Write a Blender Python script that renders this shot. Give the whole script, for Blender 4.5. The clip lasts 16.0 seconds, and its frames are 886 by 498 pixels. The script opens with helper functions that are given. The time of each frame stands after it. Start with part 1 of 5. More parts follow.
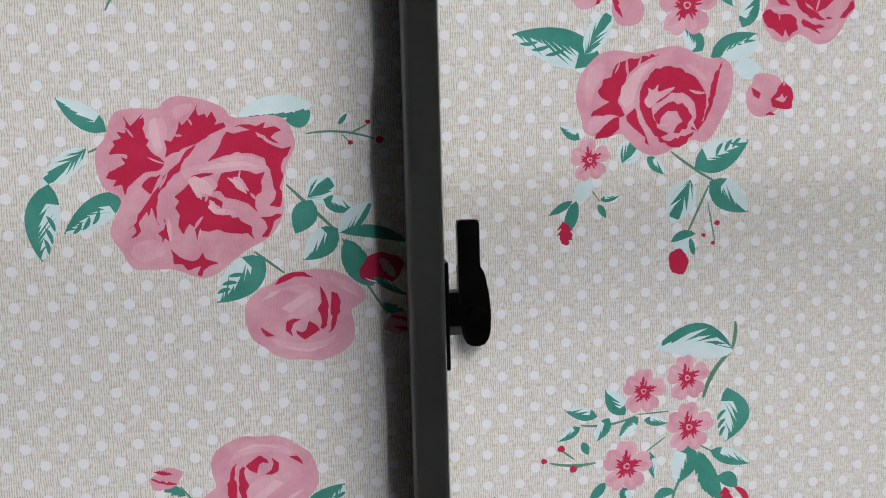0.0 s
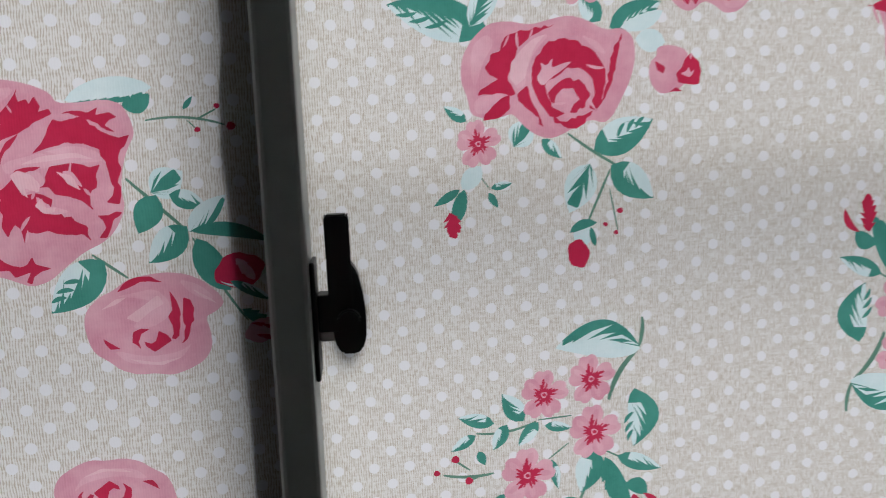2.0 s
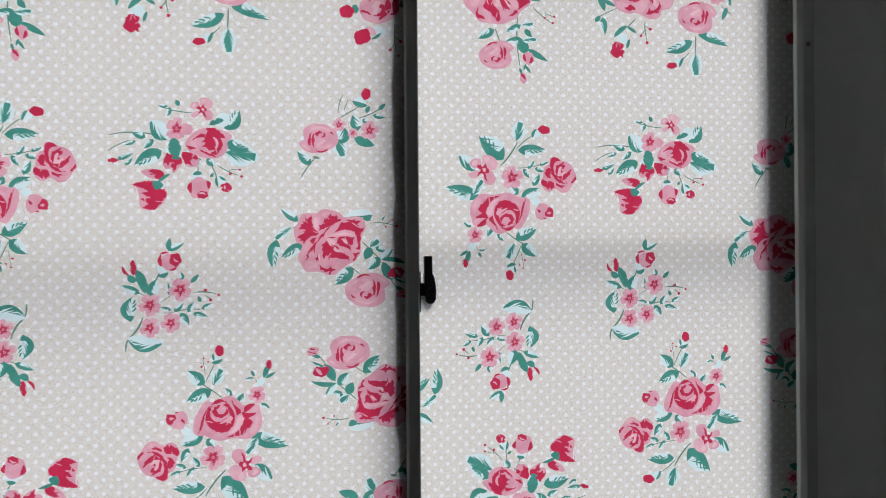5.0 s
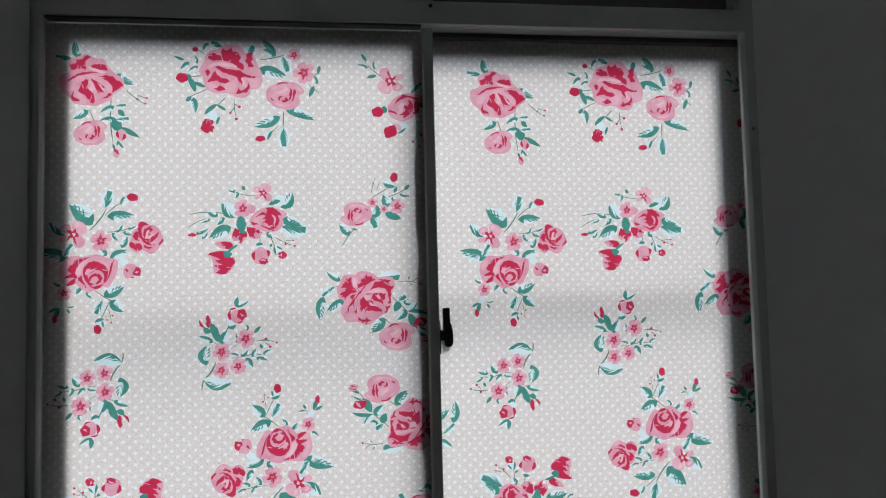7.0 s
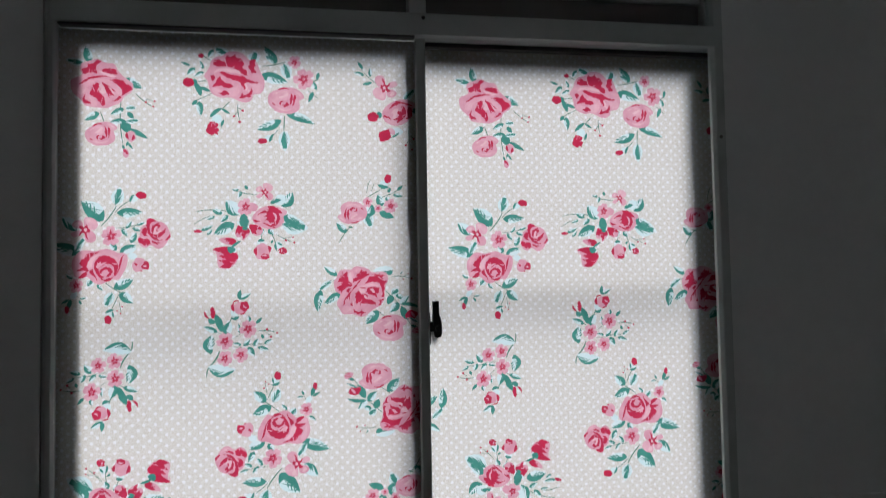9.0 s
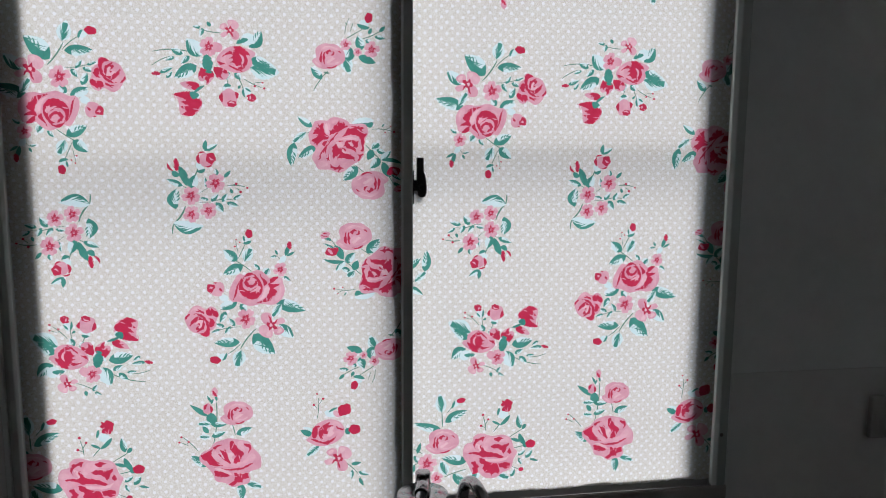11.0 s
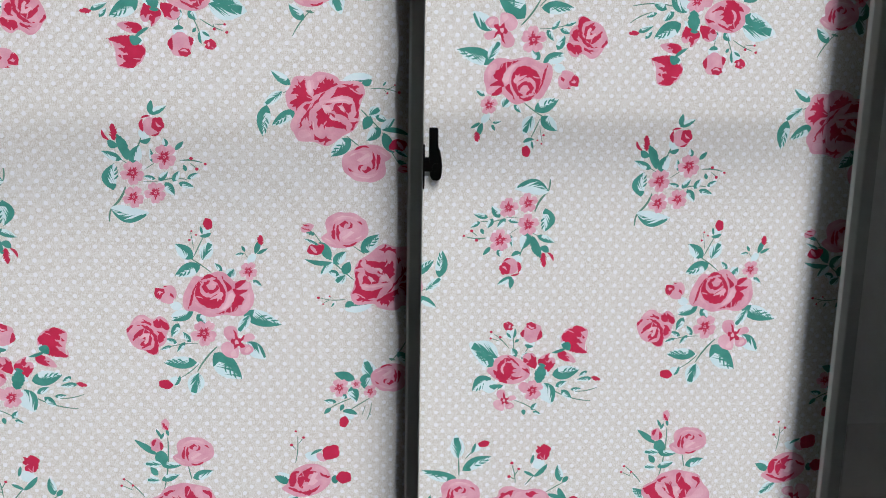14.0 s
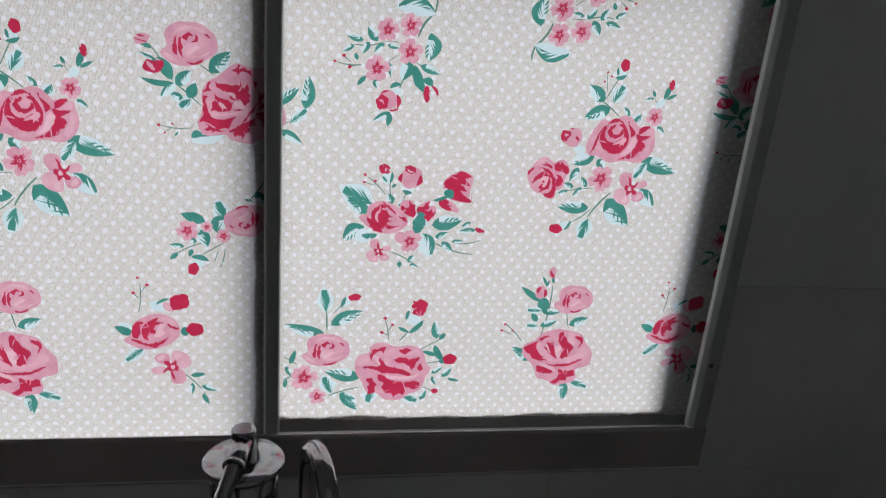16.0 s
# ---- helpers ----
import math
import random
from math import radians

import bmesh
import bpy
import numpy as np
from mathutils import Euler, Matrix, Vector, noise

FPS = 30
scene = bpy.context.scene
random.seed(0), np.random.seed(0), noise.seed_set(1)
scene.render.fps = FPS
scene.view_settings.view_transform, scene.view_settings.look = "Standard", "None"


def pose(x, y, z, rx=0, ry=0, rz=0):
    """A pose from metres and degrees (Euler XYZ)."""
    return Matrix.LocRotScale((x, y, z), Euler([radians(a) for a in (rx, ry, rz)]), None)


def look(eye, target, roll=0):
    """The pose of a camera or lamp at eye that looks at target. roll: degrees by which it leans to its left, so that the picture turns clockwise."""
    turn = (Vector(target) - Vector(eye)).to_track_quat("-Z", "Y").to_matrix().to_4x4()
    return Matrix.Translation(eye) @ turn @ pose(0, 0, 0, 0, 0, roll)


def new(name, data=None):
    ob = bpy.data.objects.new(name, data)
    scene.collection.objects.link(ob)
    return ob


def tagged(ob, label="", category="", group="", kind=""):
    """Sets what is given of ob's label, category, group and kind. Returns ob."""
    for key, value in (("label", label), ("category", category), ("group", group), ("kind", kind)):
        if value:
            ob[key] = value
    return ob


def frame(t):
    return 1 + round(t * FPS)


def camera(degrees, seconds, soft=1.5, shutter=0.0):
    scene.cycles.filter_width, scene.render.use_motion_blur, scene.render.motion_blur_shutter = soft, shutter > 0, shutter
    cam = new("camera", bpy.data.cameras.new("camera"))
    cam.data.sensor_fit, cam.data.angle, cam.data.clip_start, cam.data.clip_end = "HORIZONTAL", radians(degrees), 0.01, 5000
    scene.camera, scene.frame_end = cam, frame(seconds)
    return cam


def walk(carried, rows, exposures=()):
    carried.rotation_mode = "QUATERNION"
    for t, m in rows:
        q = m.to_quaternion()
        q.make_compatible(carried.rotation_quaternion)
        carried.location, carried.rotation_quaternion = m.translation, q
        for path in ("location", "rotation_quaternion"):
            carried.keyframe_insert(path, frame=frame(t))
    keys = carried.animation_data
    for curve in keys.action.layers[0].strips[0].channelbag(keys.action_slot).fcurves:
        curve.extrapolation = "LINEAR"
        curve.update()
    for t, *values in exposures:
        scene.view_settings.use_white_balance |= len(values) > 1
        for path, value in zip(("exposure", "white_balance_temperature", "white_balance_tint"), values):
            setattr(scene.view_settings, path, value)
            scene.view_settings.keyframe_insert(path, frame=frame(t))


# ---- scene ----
cam = camera(60.2, 16.0, 1.0, 0.25)
EXPOSURES = [(0, 1.57, 6000, 9), (3, 1.56, 6000, 9), (4.2, 1.74, 5950, 9), (7, 1.85, 5850, 9), (10, 1.88, 5850, 9), (13, 1.81, 5850, 9), (16, 1.78, 5850, 9)]
PATH = [
    (0, (-0.027, -0.346, 1.625), (0.129, 1.639, 1.435), -1.50),
    (0.5, (-0.019, -0.318, 1.621), (0.079, 1.67, 1.422), -2.40),
    (1, (-0.012, -0.303, 1.614), (0.097, 1.681, 1.383), -2.70),
    (1.5, (0.005, -0.295, 1.611), (0.143, 1.686, 1.373), -3.40),
    (2, (0.021, -0.314, 1.629), (0.237, 1.658, 1.372), -2.40),
    (2.5, (0.0535, -0.383, 1.6345), (0.1105, 1.6025, 1.4035), -1.95),
    (3, (0.0255, -0.464, 1.635), (0.3035, 1.5075, 1.4495), -1.35),
    (3.5, (-0.038, -0.5755, 1.6285), (0.382, 1.374, 1.48), 0.30),
    (4, (-0.065, -0.694, 1.6245), (0.365, 1.2545, 1.5125), -0.15),
    (4.2, (-0.0525, -0.7545, 1.603), (0.207, 1.2265, 1.5725), -0.10),
    (6.3, (-0.218, -1.086, 1.629), (0.132, 0.882, 1.667), -1.10),
    (6.5, (-0.193, -1.105, 1.623), (0.125, 0.868, 1.701), -1.20),
    (7, (-0.151, -1.143, 1.619), (0.126, 0.834, 1.748), -1.40),
    (7.5, (-0.127, -1.18, 1.621), (0.092, 0.799, 1.817), -0.60),
    (8, (-0.09, -1.196, 1.633), (0.025, 0.791, 1.823), -0.40),
    (8.5, (-0.132, -1.214, 1.626), (0.144, 0.755, 1.842), -0.80),
    (9, (-0.188, -1.22, 1.627), (0.156, 0.748, 1.727), -1.00),
    (9.5, (-0.184, -1.213, 1.634), (0.126, 0.761, 1.545), -0.00),
    (10, (-0.163, -1.188, 1.602), (0.165, 0.784, 1.531), -0.70),
    (10.2, (-0.147, -1.188, 1.629), (0.16, 0.783, 1.479), -0.50),
    (12.3, (-0.126, -0.946, 1.6085), (0.219, 0.999, 1.2945), 1.50),
    (12.5, (-0.111, -0.924, 1.5965), (0.149, 1.0345, 1.2865), 1.00),
    (13, (-0.0815, -0.8715, 1.614), (0.0735, 1.095, 1.282), 2.30),
    (13.5, (-0.0535, -0.8575, 1.621), (0.106, 1.105, 1.2705), 1.90),
    (14, (-0.041, -0.859, 1.6175), (0.109, 1.1055, 1.275), 1.10),
    (14.5, (-0.015, -0.861, 1.615), (0.111, 1.0995, 1.2405), 0.70),
    (15, (0.008, -0.814, 1.6065), (0.149, 1.1255, 1.1405), 2.85),
    (15.5, (0.0245, -0.7745, 1.5865), (0.2925, 1.122, 1.0095), 3.55),
    (16, (0.029, -0.772, 1.569), (0.3755, 1.0785, 0.897), 4.95),
]
walk(cam, [(t, look(eye, target, roll)) for t, eye, target, roll in PATH], EXPOSURES)

# ---- world, light and exposure ----
sky_world = bpy.data.worlds.new("overcast_sky")
scene.world = sky_world
sky_world.use_nodes = True
wn = sky_world.node_tree.nodes
sky = wn.new("ShaderNodeTexSky")
sky.sky_type = "NISHITA"
sky.sun_disc = False
sky.sun_elevation, sky.sun_rotation = radians(52), radians(20)
sky.air_density, sky.dust_density, sky.ozone_density = 1.0, 6.0, 0.6
sky_world.node_tree.links.new(sky.outputs[0], wn["Background"].inputs["Color"])
wn["Background"].inputs["Strength"].default_value = 0.15
sun_lamp = bpy.data.lights.new("sun", "SUN")
sun_lamp.energy, sun_lamp.angle, sun_lamp.color = 1.2, radians(40), (1.0, 0.97, 0.93)
sun_ob = new("sun", sun_lamp)
sun_ob.matrix_world = look((2, 6, 8), (0, 0, 1.5))

# ---- materials ----


def node_mat(name):
    m = bpy.data.materials.new(name)
    m.use_nodes = True
    nt = m.node_tree
    nt.nodes.clear()
    out = nt.nodes.new("ShaderNodeOutputMaterial")
    return m, nt, out


def node(nt, kind, **inputs):
    n = nt.nodes.new(kind)
    for k, v in inputs.items():
        n.inputs[k.replace("_", " ")].default_value = v
    return n


def math_node(nt, op, a, b=None):
    n = nt.nodes.new("ShaderNodeMath")
    n.operation = op
    for i, v in enumerate((a, b)):
        if v is None:
            continue
        if isinstance(v, (int, float)):
            n.inputs[i].default_value = v
        else:
            nt.links.new(v, n.inputs[i])
    return n.outputs[0]


def blend(nt, fac, a, b):
    n = nt.nodes.new("ShaderNodeMix")
    n.data_type = "RGBA"
    for sock, v in ((n.inputs[0], fac), (n.inputs[6], a), (n.inputs[7], b)):
        if isinstance(v, (int, float)):
            sock.default_value = v
        elif isinstance(v, tuple):
            sock.default_value = (*v, 1.0)
        else:
            nt.links.new(v, sock)
    return n.outputs[2]


def ramp(nt, fac, lo, hi):
    n = nt.nodes.new("ShaderNodeMapRange")
    n.inputs["From Min"].default_value, n.inputs["From Max"].default_value = lo, hi
    nt.links.new(fac, n.inputs["Value"])
    return n.outputs[0]


def noise_tex(nt, vec, scale, detail=3.0, rough=0.55):
    n = node(nt, "ShaderNodeTexNoise", Scale=scale, Detail=detail, Roughness=rough)
    nt.links.new(vec, n.inputs["Vector"])
    return n.outputs[0]


def solid(name, colour, rough, metal=0.0, grain=0.12, scale=60.0, bump=0.1, dirt=0.25, coat=0.0):
    """A surface with two scales of variation, in colour, gloss and relief."""
    m, nt, out = node_mat(name)
    b = node(nt, "ShaderNodeBsdfPrincipled", Roughness=rough, Metallic=metal)
    b.inputs["Coat Weight"].default_value = coat
    co = nt.nodes.new("ShaderNodeTexCoord").outputs["Object"]
    fine, wide = noise_tex(nt, co, scale, 5.0), noise_tex(nt, co, scale / 14, 3.0)
    dark = tuple(c * (1 - grain) for c in colour)
    worn = tuple(c * (1 - dirt) for c in colour)
    base = blend(nt, fine, dark, colour)
    base = blend(nt, math_node(nt, "MULTIPLY", ramp(nt, wide, 0.45, 0.75), 0.8), base, worn)
    nt.links.new(base, b.inputs["Base Color"])
    nt.links.new(math_node(nt, "ADD", math_node(nt, "MULTIPLY", wide, 0.16), rough - 0.08), b.inputs["Roughness"])
    bp = node(nt, "ShaderNodeBump", Strength=bump, Distance=0.002)
    nt.links.new(fine, bp.inputs["Height"])
    nt.links.new(bp.outputs[0], b.inputs["Normal"])
    nt.links.new(b.outputs[0], out.inputs[0])
    return m


def cloth(name, light, shade, dots=False):
    """Printed translucent table cloth: threads, mottled ink, and white dots on the ground colour."""
    m, nt, out = node_mat(name)
    co = nt.nodes.new("ShaderNodeTexCoord").outputs["Object"]
    sep = nt.nodes.new("ShaderNodeSeparateXYZ")
    nt.links.new(co, sep.inputs[0])
    x, z = sep.outputs[0], sep.outputs[2]
    # upright threads, broken and a little wandering
    stretch = nt.nodes.new("ShaderNodeMapping")
    stretch.inputs["Scale"].default_value = (1100.0, 900.0, 300.0)
    nt.links.new(co, stretch.inputs[0])
    weft = nt.nodes.new("ShaderNodeMapping")
    weft.inputs["Scale"].default_value = (170.0, 170.0, 900.0)
    nt.links.new(co, weft.inputs[0])
    wander = noise_tex(nt, co, 120.0, 2.0)
    line = math_node(nt, "SINE", math_node(nt, "ADD", math_node(nt, "MULTIPLY", x, 6283.0 / 1.08), math_node(nt, "MULTIPLY", wander, 12.0)))
    thread = math_node(nt, "ADD", math_node(nt, "MULTIPLY", line, 0.17), noise_tex(nt, stretch.outputs[0], 1.0, 2.0))
    weave = math_node(nt, "ADD", math_node(nt, "MULTIPLY", thread, 0.65), math_node(nt, "MULTIPLY", noise_tex(nt, weft.outputs[0], 1.0, 2.0), 0.35))
    mottle = noise_tex(nt, co, 55.0, 5.0, 0.62)
    wide = noise_tex(nt, co, 5.0, 2.0)
    if dots:
        base = blend(nt, ramp(nt, weave, 0.38, 0.54), shade, light)
        base = blend(nt, math_node(nt, "MULTIPLY", ramp(nt, mottle, 0.42, 0.70), 0.15), base, tuple((a + b) / 2 for a, b in zip(light, shade)))
        nx = noise_tex(nt, co, 260.0, 2.0)
        cells = []
        for off in (0.0, 0.5):
            d = []
            for axis in (x, z):
                v = math_node(nt, "ADD", math_node(nt, "DIVIDE", axis, 0.0164 if axis is x else 0.0160), (100.159 if axis is x else 100.5) + off)
                d.append(math_node(nt, "SUBTRACT", math_node(nt, "FRACT", v), 0.5))
            sq = math_node(nt, "ADD", math_node(nt, "MULTIPLY", d[0], d[0]), math_node(nt, "MULTIPLY", d[1], d[1]))
            cells.append(math_node(nt, "SQRT", sq))
        dist = math_node(nt, "MINIMUM", cells[0], cells[1])
        dist = math_node(nt, "ADD", dist, math_node(nt, "MULTIPLY", math_node(nt, "SUBTRACT", nx, 0.5), 0.035))
        dot = math_node(nt, "SUBTRACT", 1.0, ramp(nt, dist, 0.142, 0.158))
        colour = blend(nt, math_node(nt, "MULTIPLY", dot, 0.94), base, DOT_WHITE)
    else:
        colour = blend(nt, ramp(nt, mottle, 0.35, 0.68), shade, light)
        colour = blend(nt, math_node(nt, "MULTIPLY", ramp(nt, weave, 0.30, 0.62), 0.25), colour, tuple(min(1.0, c * 1.18) for c in light))
    colour = blend(nt, math_node(nt, "MULTIPLY", wide, 0.12), colour, tuple(c * 0.8 for c in shade))
    through_cloth = nt.nodes.new("ShaderNodeBsdfTranslucent")
    face = node(nt, "ShaderNodeBsdfPrincipled", Roughness=0.42)
    nt.links.new(colour, through_cloth.inputs["Color"])
    nt.links.new(colour, face.inputs["Base Color"])
    bp = node(nt, "ShaderNodeBump", Strength=0.25, Distance=0.0006)
    nt.links.new(weave, bp.inputs["Height"])
    nt.links.new(bp.outputs[0], face.inputs["Normal"])
    mix = node(nt, "ShaderNodeMixShader", Fac=0.55)
    nt.links.new(face.outputs[0], mix.inputs[1])
    nt.links.new(through_cloth.outputs[0], mix.inputs[2])
    nt.links.new(mix.outputs[0], out.inputs[0])
    return m


DOT_WHITE = (0.80, 0.815, 0.845)
CLOTH = cloth("cloth_ground", (0.755, 0.76, 0.745), (0.50, 0.455, 0.385), dots=True)
INK = {
    "red": cloth("ink_red", (0.50, 0.028, 0.080), (0.42, 0.018, 0.058)),
    "pink": cloth("ink_pink", (0.69, 0.40, 0.475), (0.57, 0.25, 0.33)),
    "rose": cloth("ink_light_pink", (0.72, 0.455, 0.53), (0.615, 0.305, 0.385)),
    "blush": cloth("ink_blush", (0.755, 0.53, 0.58), (0.66, 0.39, 0.45)),
    "green": cloth("ink_green", (0.076, 0.285, 0.235), (0.040, 0.20, 0.16)),
    "pale": cloth("ink_pale_blue", (0.68, 0.79, 0.80), (0.56, 0.71, 0.73)),
    "stem": cloth("ink_stem", (0.13, 0.27, 0.20), (0.09, 0.20, 0.15)),
}
PAINT = solid("wall_paint", (0.80, 0.825, 0.81), 0.6, scale=45, bump=0.18, dirt=0.08)
# grey chosen only to weaken the bounce from the unseen west wall
LOW_BOUNCE = solid("low_bounce_paint", (0.50, 0.51, 0.50), 0.6, scale=45, bump=0.18, dirt=0.08)
CEILING_PAINT = solid("ceiling_paint", (0.84, 0.84, 0.82), 0.8, scale=40, dirt=0.06)
ALU = solid("grey_aluminium", (0.50, 0.54, 0.52), 0.42, metal=0.3, scale=90, bump=0.05, dirt=0.25)
# the sill: a darker, browner grey than the rest of the frame
SILL = solid("brownish_aluminium", (0.45, 0.43, 0.41), 0.5, metal=0.2, scale=50, bump=0.06, dirt=0.35)
# dark grey; on the transom rail it carries the shade of the recess
ALU_DARK = solid("dark_aluminium", (0.15, 0.14, 0.135), 0.5, metal=0.2, scale=70, bump=0.06)
# grey of the strip that blocks light along the lower rail
STRIP_GREY = solid("strip_grey", (0.28, 0.29, 0.285), 0.55, scale=60, bump=0.15, dirt=0.35)
# near-black for the strips that stand in for shade under the transom bar
SHADE_BLACK = solid("shade_black", (0.045, 0.047, 0.046), 0.7, scale=120)
BLACK = solid("black_plastic", (0.012, 0.012, 0.013), 0.45, scale=150, bump=0.12)
CHROME = solid("chrome", (0.40, 0.40, 0.41), 0.13, metal=1.0, grain=0.03, scale=80, bump=0.01, dirt=0.12)
TILE = solid("glazed_tile", (0.78, 0.79, 0.77), 0.25, scale=30, bump=0.05, dirt=0.1)
STONE = solid("granite_worktop", (0.36, 0.35, 0.34), 0.25, grain=0.6, scale=240, dirt=0.3)
FLOOR = solid("floor_tile", (0.62, 0.60, 0.56), 0.35, scale=25)
# very bright metal for the line of light along the sill
BRIGHT = solid("bright_aluminium", (0.92, 0.92, 0.92), 0.22, metal=0.9, scale=120, bump=0.02, dirt=0.1)
STEEL = solid("brushed_steel", (0.55, 0.55, 0.54), 0.32, metal=1.0, scale=140)
CONCRETE = solid("outdoor_concrete", (0.40, 0.40, 0.38), 0.9, scale=8, dirt=0.3)
WHITE_PLASTIC = solid("switch_plastic", (0.42, 0.42, 0.40), 0.4, scale=90)


def pane_mat():
    m, nt, out = node_mat("window_glass")
    clear = node(nt, "ShaderNodeBsdfTransparent", Color=(0.46, 0.47, 0.49, 1))
    gloss = node(nt, "ShaderNodeBsdfGlossy", Roughness=0.03)
    fres = node(nt, "ShaderNodeFresnel", IOR=1.45)
    mix = nt.nodes.new("ShaderNodeMixShader")
    nt.links.new(fres.outputs[0], mix.inputs[0])
    nt.links.new(clear.outputs[0], mix.inputs[1])
    nt.links.new(gloss.outputs[0], mix.inputs[2])
    nt.links.new(mix.outputs[0], out.inputs[0])
    return m


GLASS = pane_mat()


def frosted_mat():
    m, nt, out = node_mat("frosted_glass")
    co = nt.nodes.new("ShaderNodeTexCoord").outputs["Object"]
    tone = blend(nt, ramp(nt, noise_tex(nt, co, 30.0, 4.0), 0.35, 0.7), (0.72, 0.73, 0.76), (0.65, 0.66, 0.69))
    soft = nt.nodes.new("ShaderNodeBsdfTranslucent")
    face = node(nt, "ShaderNodeBsdfPrincipled", Roughness=0.35)
    nt.links.new(tone, soft.inputs["Color"])
    nt.links.new(tone, face.inputs["Base Color"])
    mix = node(nt, "ShaderNodeMixShader", Fac=0.70)
    nt.links.new(face.outputs[0], mix.inputs[1])
    nt.links.new(soft.outputs[0], mix.inputs[2])
    nt.links.new(mix.outputs[0], out.inputs[0])
    return m


FROSTED = frosted_mat()

# ---- building helpers ----


def part(name, bm, material, parent=None, label=""):
    """Links a bmesh as one mesh object, under a thing where one is given."""
    me = bpy.data.meshes.new(name)
    bm.to_mesh(me)
    bm.free()
    me.materials.append(material)
    ob = new(name, me)
    if parent:
        ob.parent = parent
    if label:
        tagged(ob, label)
    return ob


def box(x0, x1, y0, y1, z0, z1, bevel=0.0015, seg=2):
    bm = bmesh.new()
    bmesh.ops.create_cube(bm, size=1.0)
    for v in bm.verts:
        v.co = ((x0 + x1) / 2 + v.co.x * (x1 - x0), (y0 + y1) / 2 + v.co.y * (y1 - y0), (z0 + z1) / 2 + v.co.z * (z1 - z0))
    if bevel:
        bmesh.ops.bevel(bm, geom=bm.edges[:], offset=bevel, segments=seg, affect="EDGES", profile=0.6)
    return bm


def profile_x(points, x0, x1):
    """A profile in (y, z) drawn along x."""
    bm = bmesh.new()
    rings = [[bm.verts.new((x, y, z)) for y, z in points] for x in (x0, x1)]
    n = len(points)
    for i in range(n):
        bm.faces.new((rings[0][i], rings[0][(i + 1) % n], rings[1][(i + 1) % n], rings[1][i]))
    bm.faces.new(rings[0][::-1])
    bm.faces.new(rings[1])
    bmesh.ops.recalc_face_normals(bm, faces=bm.faces[:])
    bmesh.ops.bevel(bm, geom=bm.edges[:], offset=0.0008, segments=1, affect="EDGES")
    return bm


def profile_z(points, z0, z1):
    """A profile in (x, y) drawn along z."""
    bm = bmesh.new()
    rings = [[bm.verts.new((x, y, z)) for x, y in points] for z in (z0, z1)]
    n = len(points)
    for i in range(n):
        bm.faces.new((rings[0][i], rings[0][(i + 1) % n], rings[1][(i + 1) % n], rings[1][i]))
    bm.faces.new(rings[0][::-1])
    bm.faces.new(rings[1])
    bmesh.ops.recalc_face_normals(bm, faces=bm.faces[:])
    bmesh.ops.bevel(bm, geom=bm.edges[:], offset=0.0008, segments=1, affect="EDGES")
    return bm


def lathe(profile, n=40):
    """Turns a profile of (radius, height) round z."""
    bm = bmesh.new()
    rings = []
    for r, h in profile:
        rings.append([bm.verts.new((r * math.cos(math.tau * i / n), r * math.sin(math.tau * i / n), h)) for i in range(n)])
    for a, b in zip(rings, rings[1:]):
        for i in range(n):
            f = bm.faces.new((a[i], a[(i + 1) % n], b[(i + 1) % n], b[i]))
            f.smooth = True
    bm.faces.new(rings[0][::-1])
    bm.faces.new(rings[-1])
    return bm


def tube(points, radius, n=20):
    """A round bar along a line of points; radius a number or one for each point."""
    bm = bmesh.new()
    pts = [Vector(p) for p in points]
    rad = radius if isinstance(radius, (list, tuple)) else [radius] * len(pts)
    side = None
    rings = []
    for i, p in enumerate(pts):
        way = (pts[min(i + 1, len(pts) - 1)] - pts[max(i - 1, 0)]).normalized()
        ref = side if side is not None else (Vector((1, 0, 0)) if abs(way.x) < 0.9 else Vector((0, 1, 0)))
        u = (ref - way * ref.dot(way)).normalized()
        v = way.cross(u)
        side = u
        rings.append([bm.verts.new(p + (u * math.cos(math.tau * k / n) + v * math.sin(math.tau * k / n)) * rad[i]) for k in range(n)])
    for a, b in zip(rings, rings[1:]):
        for k in range(n):
            f = bm.faces.new((a[k], a[(k + 1) % n], b[(k + 1) % n], b[k]))
            f.smooth = True
    bm.faces.new(rings[0][::-1])
    bm.faces.new(rings[-1])
    bmesh.ops.recalc_face_normals(bm, faces=bm.faces[:])
    return bm


def thing(name, label, category, place=(0, 0, 0), group="", kind=""):
    return_ob = new(name)
    return_ob.location = place
    return_ob.empty_display_size = 0.05
    return tagged(return_ob, label, category, group, kind)


# ---- large structure ----
# the opening in the window wall
OL, OR, OB, OT = -0.578, 0.5235, 1.005, 2.42
ROOM_L, ROOM_R, ROOM_BACK, ROOM_H = -1.05, 1.00, -1.65, 2.62
WY0, WY1 = -0.010, 0.10


